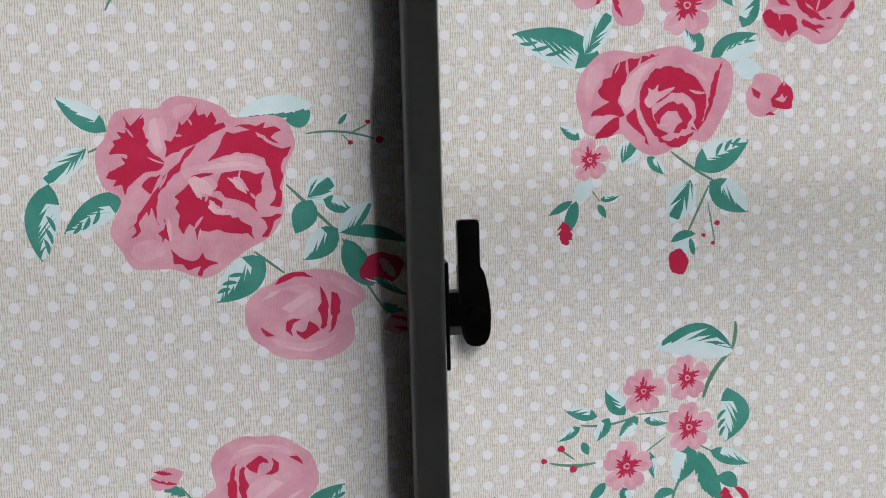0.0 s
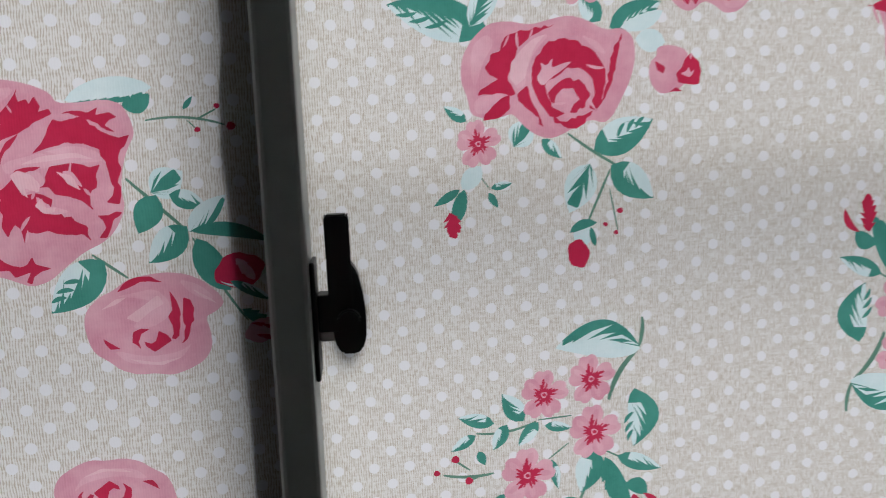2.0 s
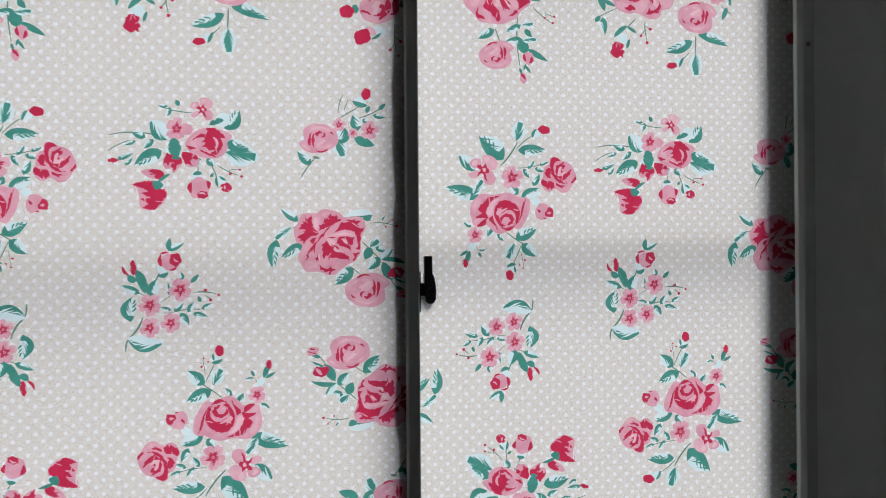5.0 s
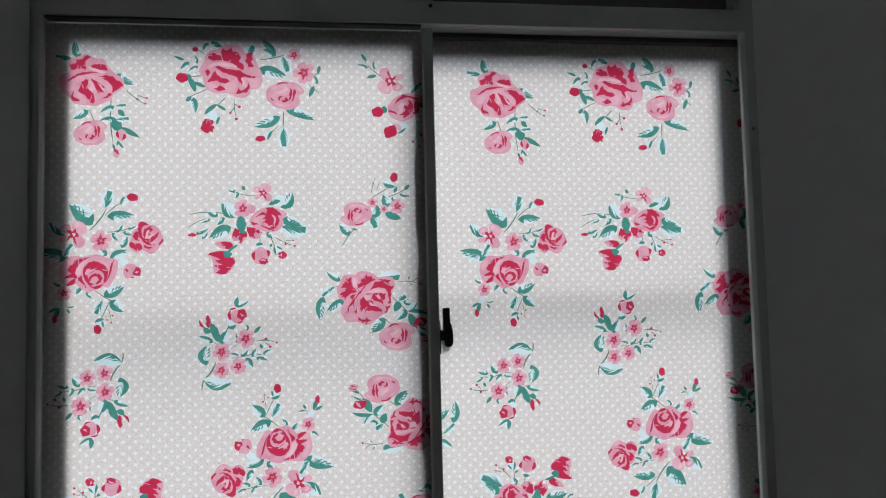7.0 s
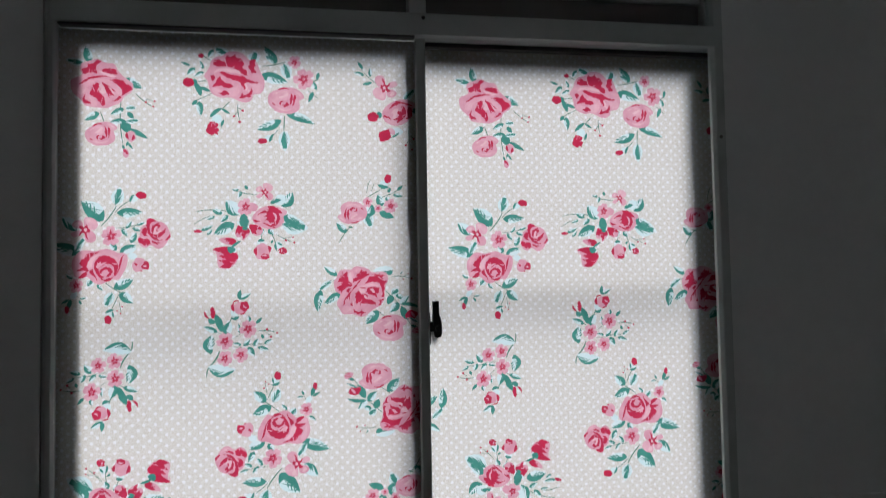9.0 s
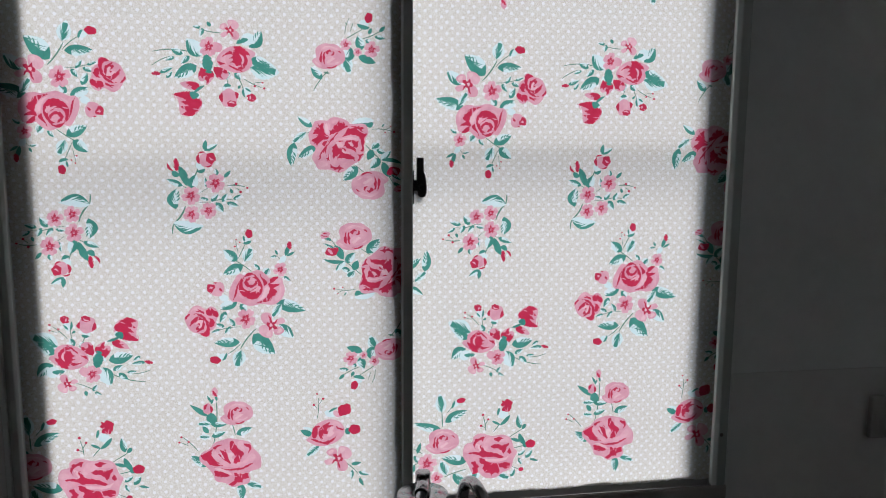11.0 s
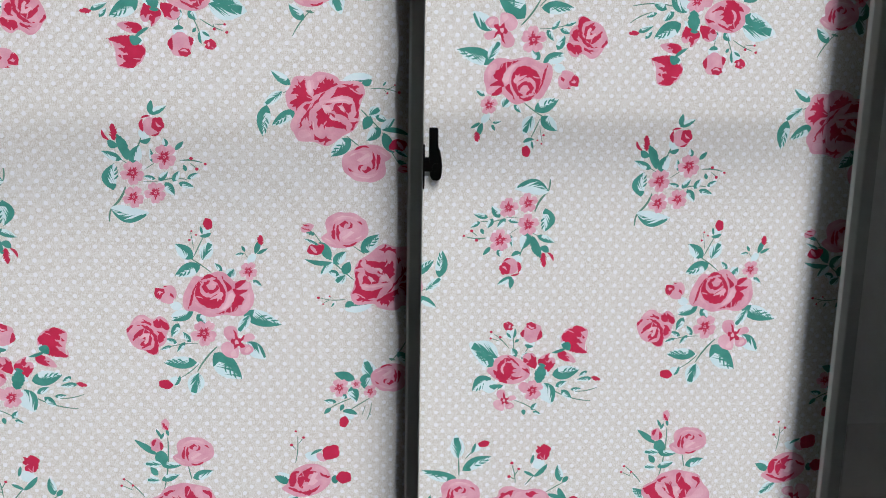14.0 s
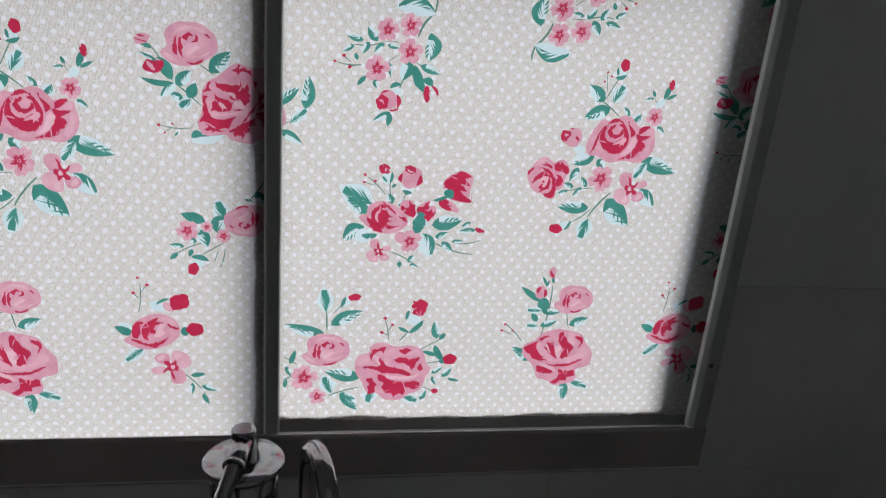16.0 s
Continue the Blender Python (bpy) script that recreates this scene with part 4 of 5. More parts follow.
def blossom_spray():
    stem(35, 58, 33, 42, 2, 1)
    stem(33, 42, 18, 17, 2.5, -2.5)
    stem(-16, 11, -47, 7, 1.22, 2.5)
    stem(1, 12, -17, 11, 0.75, 0)
    stem(-37, -13, -63, -12, 1.5, 1.5)
    stem(-49, -11, -57, -5, 1, 0)
    stem(-42, -13, -50, -16, 1, 0)
    stem(-1, -1, -12, -9, 0.76, 0)
    stem(7, -24, 2, -37, 1.5, -1)
    stem(13, -5, 28, -13, 0.82, 0)
    leaf(34, 42, -7, 45, 18.5, 2, -5)
    leaf(31, 23, 30, -6, 15.5, -1, 5)
    leaf(-23, 11, -33, 25, 10, 0, 0)
    leaf(-37, 11, -54, 15, 7.1, 0, 0)
    leaf(-46, 6, -58, -1, 5.5, 0, 0)
    leaf(-31, 10, -38, -2, 7, 0, 0)
    leaf(-16, 10, -26, -1, 6.8, 1, 0)
    leaf(-13, 8, 0, 6, 5.1, 0, 0)
    leaf(-45, -2, -42, -9, 4.5, 0, 0)
    leaf(12, -6, 4, -27, 14, -1, 0)
    leaf(-10, -9, -7, -24, 5.2, 0, 0)
    leaf(-33, -24, -42, -34, 5.2, 0, 0)
    leaf(-24, -27, -21, -36, 6.5, 1, 0)
    leaf(22, -10, 44, -18, 8.5, 0, 0)
    stroke('green', 16, -10, 28, -37, 11, -1.5, 0, 0.2)
    stroke('green', 26, -24, 37, -30, 8, 1.5, 0, 0)
    stroke('red', 30, -30, 32, -48, 9, 0, 0.3, 0.4)
    stroke('red', 35, -30, 43, -41, 3.5, 2, 0, 0)
    berry(-56, -5, 2)
    berry(-65, -11, 1.6)
    berry(-50, -16, 2)
    blossom(-13, 23, 13.5, 85)
    blossom(10, 29, 13.5, 95)
    blossom(11, 3, 15, 90)
    blossom(-22, -16, 15.5, 85)
    stroke('pale', -6, -34, 5, -42, 9.2, 0, 0, 0)
    stroke('green', -8, -35, 4, -31, 5.2, 2, 0, 0)
    blob('pink', -9, -47, 10.3, 9.5, -20, 5, 0.03)
    stroke('red', -17, -42, -8, -38, 2.4, 1.6, 0, 0)
    blob('red', -15, -50, 6.6, 7.6, 0, 5, 0.08)
    stroke('rose', -19, -48, -13, -52, 2.5, 1.5, 0.2, 0.2)
    stroke('red', 0, -41, 1, -55, 5.1, 2, 0.2, 0.2)
    stroke('red', -8, -58, 3, -55, 2.4, -1.2, 0, 0)
    leaf(-6, -60, -24, -70, 7.5, 1, 0)
    leaf(-6, -61, -8, -75, 6.5, 0, 0)


def pale_rose_spray():
    stem(-1, -20, -23, -50, 1.44, -1.8)
    stem(21, 23, 51, 41, 1.26, 0)
    stem(43, 24, 80, 41, 1.27, -1.8)
    stem(23, 30, 30, 55, 1.08, 1.8)
    stem(27, 44, 23, 48, 0.88, 0)
    stem(30, 34, 35, 48, 0.9, 0)
    leaf(-10, -32, -26, -15, 11.7, 0, 0)
    stroke('stem', -8, -22, 1, -24, 2.7, 0, 0, 0)
    leaf(20, 4, 30, -25, 18, 3, 0)
    leaf(29, -6, 29, 15, 15.2, 1, 0)
    leaf(42, 1, 67, -8, 12, 0, 0)
    leaf(47, 10, 41, 30, 13.5, 0, 0)
    leaf(52, 24, 63, 19, 7.3, 0, 0)
    leaf(57, 32, 61, 41, 5.4, 0, 0)
    leaf(65, 29, 81, 27, 6.3, 0, 0)
    leaf(72, 36, 81, 44, 5.4, 0, 0)
    blossom(24, 17, 9.6, 90)
    blossom(41, 7, 7.2, 60)
    blossom(61, 11, 13.5, 80)
    stroke('pale', 45, 51, 56, 41, 10.8, 0, 0, 0)
    stroke('green', 40, 46, 59, 41, 6.3, -1.8, 0, 0)
    blob('red', 57, 55, 5.6, 7.2, -15, 5, 0.05)
    pale_rose(0, 0, 23.4, 180)


def large_bouquet():
    stem(-77, 71, -76, 46, 1.8, 0)
    stem(-69, 69, -59, 81, 1.2, 0)
    stem(7, 33, 18, 46, 1.5, 0)
    stem(-5, 35, -10, 61, 1.44, -1.2)
    stem(-7, 45, -1, 55, 1.2, 0)
    stem(-5, 41, -13, 45, 1.05, 0)
    stem(32, 22, 59, 38, 1.22, 0)
    stem(40, 4, 62, 8, 1.4, 0)
    stem(39, -27, 54, -34, 1.12, 0)
    stem(-74, -39, -35, -27, 1.54, 1.4)
    stem(-125, 14, -108, 3, 1.2, 0)
    stem(-124, -16, -115, -12, 1.4, 0)
    leaf(-77, 70, -81, 102, 18, 3, 0)
    leaf(-72, 54, -36, 72, 15, -1, 1.8)
    leaf(-79, 44, -123, 55, 13.8, 1, 2.4)
    stroke('pale', -60, 79, -49, 88, 8.4, 0, 0, 0)
    stroke('green', -61, 76, -56, 90, 4.2, 0, 0, 0)
    blob('red', -46, 89, 7.2, 4.2, 10, 5, 0.05)
    stroke('pale', 17, 67, 31, 57, 15.6, 0, 0, 0)
    stroke('green', 18, 44, 35, 61, 6.3, -1.4, 0, 0)
    stroke('green', 5, 52, 19, 45, 4.2, 0, 0, 0)
    stroke('green', 14, 61, 17, 74, 4.2, 0, 0, 0)
    patch('red', 20, 86, 25, 84, 29, 88, 34, 86, 39, 82, 37, 74, 34, 67, 28, 66, 21, 69, 23, 75, 19, 79, 22, 82)
    berry(-10, 63, 2.2)
    berry(-1, 55, 1.9)
    berry(-13, 45, 2.2)
    leaf(52, 37, 48, 60, 10.5, 0, 0)
    stroke('green', 55, 36, 62, 44, 6.3, 0, 0, 0)
    leaf(54, 15, 35, 21, 5.6, 0, 0)
    stroke('green', 50, 29, 62, 8, 8.4, -1.4, 0, 0)
    stroke('green', 57, 11, 66, 6, 9.1, 0, 0, 0)
    blob('red', 70, 10, 8.4, 7, 0, 5, 0.05)
    leaf(49, -9, 62, 0, 6.3, 0, 0)
    leaf(62, -14, 73, -1, 8.5, 0, 0)
    leaf(50, -13, 56, -25, 5.6, 0, 0)
    leaf(69, -16, 84, -20, 4.2, 0, 0)
    blob('red', 55, -33, 4.2, 3.5, 0, 5, 0.05)
    leaf(38, -45, 44, -31, 7.8, 0, 0)
    leaf(14, -40, 37, -47, 13.3, 3, 0)
    leaf(-21, -30, -26, -50, 16.8, 3, 0)
    leaf(-36, -14, -77, -6, 17.5, -1, 0)
    leaf(-69, -35, -79, -10, 17.5, 3, 0)
    leaf(-59, -35, -37, -58, 12.7, 1, 0)
    leaf(-59, -35, -39, -43, 9.1, 0, 0)
    leaf(-117, 4, -111, 22, 6.6, 0, 0)
    leaf(-122, 1, -114, -13, 6.6, 0, 0)
    leaf(-123, -27, -121, -14, 5.4, 0, 0)
    blossom(-101, -14, 18.9, 80)
    blossom(-85, -39, 12, 95)
    pale_rose(-76, 22, 27.3, 180)
    patch('pink', -43, 3, -39, 16, -26, 18, -26, 26, -19, 32, -8, 32, -3, 29, 8, 26, 19, 29, 31, 26, 38, 20, 42, 4, 49, -2, 44, -11, 41, -18, 40, -27, 33, -34, 24, -36, 16, -44, 3, -46, -8, -43, -17, -33, -26, -36, -30, -29, -35, -17, -41, -9)
    patch('rose', -42, 3, -38, 14, -27, 17, -23, 5, -14, 0, -27, 3, -34, -1)
    patch('blush', -22, 16, -15, 13, -10, 3, -5, -4, -9, -7, -15, 3, -19, 10)
    patch('rose', -8, 13, -3, 24, 6, 25, 15, 25, 33, 23, 37, 14, 16, 16, 7, 12, -1, 9, -5, 1, -9, 6)
    patch('red', -25, 17, -21, 24, -17, 23, -12, 26, -4, 27, -8, 23, -10, 17, -12, 21, -16, 20, -20, 17, -23, 11, -21, 6, -24, 10)
    patch('red', -15, 10, -12, 14, -10, 8, -6, 2, -1, 0, 6, -1, 17, -5, 26, -10, 22, -13, 13, -10, 4, -9, -4, -8, -10, -9, -15, -5, -21, -3, -34, -1, -27, 1, -16, 0, -12, 3)
    patch('red', 8, 22, 17, 25, 26, 22, 20, 20, 16, 16, 12, 18)
    patch('red', 3, 9, 10, 13, 18, 12, 23, 10, 30, 12, 35, 13, 30, 6, 28, -1, 25, -5, 22, 1, 16, 5, 9, 5)
    patch('red', 31, -2, 35, 5, 39, -3, 35, -6)
    patch('red', -29, -16, -22, -14, -18, -21, -15, -24, -18, -27, -17, -34, -21, -36, -27, -36, -25, -31, -27, -26, -24, -24)
    patch('red', -16, -10, -9, -11, 1, -18, 14, -20, 19, -32, 17, -39, 11, -36, 5, -42, 2, -37, -5, -35, -10, -28, -7, -22, -14, -18)
    patch('red', 16, -21, 27, -19, 36, -21, 36, -27, 30, -31, 24, -28, 19, -28)
    patch('blush', -6, -11, 2, -12, 14, -13, 27, -12, 35, -8, 29, -16, 18, -18, 7, -17, -3, -16)


def twin_rose():
    stem(-17, 85, -24, 14, 1.7, 2.8)
    stem(5, 48, 9, 29, 1.4, 0)
    stem(-45, 7, -69, 32, 1.4, -1.4)
    stem(-59, 17, -71, 23, 1.05, 0)
    stem(-61, 19, -59, 23, 0.91, 0)
    leaf(10, 31, 34, 40, 11.9, -1, 0)
    stroke('green', -16, 84, -18, 93, 3.6, 0, 0, 0)
    blob('pink', -19, 98, 4.6, 7, 0, 5, 0.05)
    stroke('red', -16, 91, -22, 100, 4.9, 0, 0.2, 0.4)
    stroke('green', -23, 47, -27, 67, 14.7, 0, 0, 0)
    leaf(-30, 61, -55, 80, 7.7, 0, 0)
    leaf(-24, 82, -30, 93, 3.6, 0, 0)
    leaf(-25, 80, -21, 88, 3.5, 0, 0)
    blob('pink', -30, 73, 7, 8.4, 0, 5, 0.05)
    stroke('red', -34, 71, -30, 80, 4.2, 1.4, 0, 0)
    stroke('red', -26, 77, -25, 66, 4.2, 1.4, 0, 0)
    leaf(-25, 47, -2, 48, 8.4, 0, 0)
    leaf(-25, 49, -46, 50, 9.1, 3, 0)
    leaf(-30, 35, -38, 46, 7.7, 0, 0)
    leaf(-26, 29, -5, 36, 9.1, 0, 0)
    leaf(-28, 29, -44, 30, 9.1, 3, 0)
    berry(-69, 31, 1.7)
    berry(-72, 23, 1.7)
    berry(-59, 23, 1.7)
    leaf(-33, -17, -57, 1, 13.6, 1, 0)
    leaf(14, -47, 16, -73, 13.3, -1, 0)
    leaf(21, -46, 48, -56, 12, 3, 0)
    pale_rose(12, 64, 23.8, 180)
    patch('pink', -45, -2, -40, 6, -29, 10, -22, 20, -11, 23, -1, 26, 12, 23, 21, 21, 30, 18, 34, 8, 45, -4, 46, -17, 44, -25, 26, -29, 30, -39, 26, -48, 17, -49, 2, -53, -9, -44, -22, -42, -25, -31, -31, -21, -43, -10)
    patch('rose', -27, 5, -20, 7, -14, -4, -6, -12, 6, -15, 21, -12, 27, -3, 33, 2, 39, -6, 29, -19, 13, -22, -5, -20, -18, -14, -25, -3)
    patch('rose', 12, 21, 21, 20, 19, 13, 23, 5, 19, 2, 12, 10)
    patch('red', -43, 1, -36, 4, -24, 10, -27, 5, -26, -2, -20, -10, -10, -17, -19, -18, -30, -15, -34, -8, -39, -6)
    patch('red', -25, 12, -18, 16, -10, 16, -17, 13, -20, 9, -23, 9)
    patch('red', -18, 2, -11, -1, -15, 9, -9, 6, -7, 10, -3, -2, 2, -11, 0, -16, -8, -9, -12, -5)
    patch('red', 0, 19, 4, 22, 10, 13, 12, 8, 21, 0, 17, -5, 14, -13, 6, -15, 4, -10, 8, -5, 4, 3, 0, 8)
    patch('red', 20, 16, 29, 15, 32, 7, 26, -1, 29, 7, 24, 11)
    patch('red', -25, -19, -5, -23, 18, -22, 29, -16, 34, -15, 27, -21, 18, -25, 0, -26, -16, -23)
    patch('red', -24, -24, -14, -26, -4, -29, -1, -34, -8, -36, -19, -34, -23, -32)
    patch('red', 5, -29, 11, -32, 26, -31, 27, -39, 17, -41, 17, -46, 9, -45, 4, -50, -4, -48, 5, -42, 6, -36)
    patch('blush', -4, 2, 2, 3, 6, -1, 2, -5, 6, -10, 2, -15, -2, -8)
    patch('blush', -16, 5, -13, 4, -9, -4, -7, -8, -11, -5)
    patch('blush', -24, -20, -14, -21, -2, -27, 3, -33, -6, -30, -18, -24)


def open_blossom():
    stem(15, -38, 40, -64, 1.32, 1.2)
    stem(40, -64, 45, -81, 1.08, 0)
    stem(-24, 29, -21, 65, 1.2, -1.5)
    stem(-20, 54, -15, 61, 0.9, 0)
    stem(-23, 47, -28, 53, 1.08, 0)
    berry(-23, 70, 1.5)
    berry(-14, 62, 1.9)
    berry(-28, 53, 2)
    leaf(27, -45, 43, -43, 6, 0, 0)
    leaf(29, -54, 27, -69, 6, 0, 0)
    leaf(38, -58, 55, -64, 6.6, 0, 0)
    leaf(39, -68, 46, -81, 5.4, 0, 0)
    leaf(-30, 5, -49, 14, 10.2, 0, 0)
    stroke('pale', -45, 18, -28, 9, 6, 1.5, 0.3, 0.3)
    leaf(-19, -10, -42, -29, 13, 3, 0)
    stroke('pale', -13, 41, 7, 35, 12, 0, 0, 0)
    stroke('green', -6, 40, 8, 47, 3.5, 1, 0, 0)
    stroke('rose', 1, 42, 12, 32, 9, 0, 0, 0)
    blob('red', 18, 43, 10.8, 9, 30, 4, 0.08)
    stroke('green', 18, 8, 27, 9, 10.8, 0, 0, 0)
    blob('red', 33, 11, 9, 7.8, 0, 5, 0.05)
    cupped_blossom(10, -35, 1.05, -8)
    patch('pink', -42, -2, -33, 4, -30, 17, -24, 23, -11, 29, 1, 29, 13, 23, 18, 13, 17, 3, 7, -7, -9, -13, -24, -13, -33, -8)
    patch('rose', -14, 25, 0, 28, 12, 21, 16, 8, 5, 15, -1, 21)
    patch('red', -30, 16, -24, 20, -19, 19, -23, 14, -23, 6, -26, 0, -31, 1, -32, 9)
    patch('red', -21, 13, -17, 18, -9, 23, -4, 25, -7, 20, 1, 19, -1, 15, -7, 16, -10, 11, -1, 8, -6, 6, -14, 6, -16, -3, -20, 0, -22, 6)
    patch('red', -34, -1, -25, -2, -16, -7, -2, -3, 7, 4, 1, -5, -8, -12, -16, -9, -26, -6)
    patch('red', 4, 18, 9, 15, 17, 13, 15, 10, 7, 13)
    patch('blush', -3, 18, 3, 17, -1, 10, 3, 7, -4, 1, -10, 2, -8, 6)


# each spray of the print: its drawing, place on the cloth in metres, turn, size;
# then how far the stretched cloth carries it on the inner and on the outer pane, in millimetres
SPRAYS = (
    ("garden_rose", garden_rose, -0.1090, 1.6230, 0, 1, (0, 0), (0, 0)),
    ("spiral_rose", spiral_rose, -0.4855, 1.6570, 0, 1, (-4.5, 3), (0, 1)),
    ("mixed_spray", mixed_spray, -0.2525, 1.7400, 0, 1, (0, 3.5), (-5.5, 5)),
    ("blossom_spray", blossom_spray, -0.4875, 1.4960, 0, 1, (0, 0), (0, 0)),
    ("pale_rose_spray", pale_rose_spray, -0.1200, 1.7480, 0, 1, (0, 0), (0, 0)),
    ("large_bouquet", large_bouquet, -0.4765, 1.1380, 0, 1, (0, -2), (1, -2.5)),
    ("twin_rose", twin_rose, -0.2775, 1.1640, 0, 1, (2, -3), (4, -3)),
    ("open_blossom", open_blossom, -0.1220, 1.1790, 0, 1, (0, 0), (0, 0)),
    ("garden_rose", garden_rose, -0.0382, 1.4338, -176.4, 0.978, (0, 0), (0, 0)),
    ("spiral_rose", spiral_rose, -0.2408, 1.4258, 178.1, 1.002, (3, -4.5), (-2, 1)),
    ("blossom_spray", blossom_spray, -0.3037, 1.5554, 177.3, 1.022, (-2, -2.7), (-6, 0)),
    ("mixed_spray", mixed_spray, -0.4884, 1.3180, 162.7, 0.983, (-2, -1.5), (-2, -1.5)),
    ("large_bouquet", large_bouquet, -0.2988, 1.9556, 175.3, 1.021, (0, 0), (0, 0)),
    ("twin_rose", twin_rose, -0.4947, 1.9330, -172, 0.993, (0, 0), (0, 0)),
    ("pale_rose_spray", pale_rose_spray, -0.0312, 1.3164, -178.5, 0.962, (-4, -2), (0, 0)),
    ("open_blossom", open_blossom, -0.0541, 1.9178, -173.2, 1, (0, 0), (0, 0)),
)

# The print repeats across the cloth; both panes carry it in step.
REPEAT, RIGHT_DROP = 0.6035, -0.006
from mathutils.geometry import delaunay_2d_cdt


def drawing(fn):
    DRAWN.clear()
    fn()
    return list(DRAWN)


def inside(pts, box_):
    x0, x1, z0, z1 = box_
    return max(p[0] for p in pts) > x0 and min(p[0] for p in pts) < x1 and max(p[1] for p in pts) > z0 and min(p[1] for p in pts) < z1


def clip(pts, box_):
    """Cuts a closed outline to a rectangle."""
    x0, x1, z0, z1 = box_
    for axis, lim, keep in ((0, x0, 1), (0, x1, -1), (1, z0, 1), (1, z1, -1)):
        made = []
        for i, b in enumerate(pts):
            a = pts[i - 1]
            ia, ib = keep * (a[axis] - lim) >= 0, keep * (b[axis] - lim) >= 0
            if ia != ib:
                t = (lim - a[axis]) / (b[axis] - a[axis])
                cut = [a[0] + t * (b[0] - a[0]), a[1] + t * (b[1] - a[1])]
                cut[axis] = lim
                made.append(tuple(cut))
            if ib:
                made.append(b)
        pts = made
        if len(pts) < 3:
            return []
    return pts


def printed_cloth(label, x0, x1, y, z0, z1, du, dz, x_off, outer):
    """One sheet of cloth: the ground and each spray of the print are parts that fit edge to edge in one surface."""
    cloth_ob = thing("floral_cloth", label, "cloth", (x_off, y, 1.5), group="cloths over the window panes")
    lim = (x0 + 0.0003, x1 - 0.0003, z0 + 0.003, z1 - 0.0003)
    r = random.Random(5)
    hem = [(x0 + (x1 - x0) * i / 70, z0 + r.uniform(-0.0012, 0.0012) + 0.0012 * math.sin(i * 0.33)) for i in range(71)]
    polys = [(hem + [(x1, z1), (x0, z1)], -1, -1)]
    spray = 0
    names = []
    for spray_name, fn, sx, sz, turn, size, *carried in SPRAYS:
        sx, sz = sx + 0.001 * carried[outer][0], sz + 0.001 * carried[outer][1]
        marks = drawing(fn)
        kc, ks = 0.001 * size * math.cos(radians(turn)), 0.001 * size * math.sin(radians(turn))
        for rep in (-1, 0, 1):
            kept = []
            for pts, c in marks:
                w = [(sx + du + rep * REPEAT + kc * px - ks * pz, sz + dz + ks * px + kc * pz) for px, pz in pts]
                if inside(w, lim):
                    w = clip(w, lim)
                    if len(w) > 2:
                        kept.append((w, INKS.index(c), spray))
            if kept:
                polys += kept
                names.append(spray_name)
                spray += 1
    verts, edges = [], []
    for pts, c, s in polys:
        n0, n = len(verts), len(pts)
        verts += [Vector((px, pz)) for px, pz in pts]
        edges += [(n0 + i, n0 + (i + 1) % n) for i in range(n)]
    vo, eo, fo, ov, oe, of = delaunay_2d_cdt(verts, edges, [], 0, 1e-6)
    place = np.array([(v.x, v.y) for v in vo])
    mid = place[np.array([list(f[:3]) for f in fo])].mean(axis=1)
    top = np.full(len(fo), -1)
    for k, (pts, c, s) in enumerate(polys):
        p = np.array(pts)
        near = np.nonzero((mid[:, 0] > p[:, 0].min()) & (mid[:, 0] < p[:, 0].max()) & (mid[:, 1] > p[:, 1].min()) & (mid[:, 1] < p[:, 1].max()))[0]
        if not len(near):
            continue
        q, m = np.roll(p, -1, axis=0), mid[near]
        # winding of the outline round each small face
        side = (q[None, :, 0] - p[None, :, 0]) * (m[:, None, 1] - p[None, :, 1]) - (m[:, None, 0] - p[None, :, 0]) * (q[None, :, 1] - p[None, :, 1])
        up = (p[None, :, 1] <= m[:, None, 1]) & (q[None, :, 1] > m[:, None, 1]) & (side > 0)
        down = (p[None, :, 1] > m[:, None, 1]) & (q[None, :, 1] <= m[:, None, 1]) & (side < 0)
        wound = up.sum(axis=1) - down.sum(axis=1)
        top[near[wound != 0]] = k
    groups = {}
    for f, k in zip(fo, top):
        if k >= 0:
            groups.setdefault(polys[k][2], []).append((f, polys[k][1]))
    # islands of one spray (a loose bud, a twig) are parts of their own
    pieces = []
    for s, fs in sorted(groups.items()):
        if s < 0:
            pieces.append(("cloth_ground", fs))
            continue
        root = {}

        def find(i):
            while root.setdefault(i, i) != i:
                root[i] = root[root[i]]
                i = root[i]
            return i
        for f, c in fs:
            for i in f[1:]:
                root[find(i)] = find(f[0])
        isles = {}
        for f, c in fs:
            isles.setdefault(find(f[0]), []).append((f, c))
        ranked = sorted(isles.values(), key=len, reverse=True)
        for k, isle in enumerate(ranked):
            tally = [sum(1 for f, c in isle if c == i) for i in range(7)]
            kind = "printed_bud" if tally[0] + tally[1] + tally[2] + tally[6] > 0.3 * len(isle) else "printed_leaf"
            pieces.append(("printed_" + names[s] if k == 0 else kind, isle))
    for piece_name, fs in pieces:
        used = {}
        out_faces, inks = [], []
        for f, c in fs:
            out_faces.append([used.setdefault(i, len(used)) for i in f])
            inks.append(max(c, 0))
        me = bpy.data.meshes.new(piece_name)
        me.from_pydata([(vo[i].x - x_off, 0.0, vo[i].y - 1.5) for i in used], [], out_faces)
        for m in ([CLOTH] if piece_name == "cloth_ground" else [INK[i] for i in INKS]):
            me.materials.append(m)
        me.polygons.foreach_set("material_index", inks)
        me.update()
        ob = new(piece_name, me)
        ob.parent = cloth_ob
    return cloth_ob


printed_cloth("beige cloth with white dots and pink roses over the inner pane", -0.5635, -0.0168, L_SHEET, 1.046, 2.029, 0.0, 0.0, -0.0064, 0)
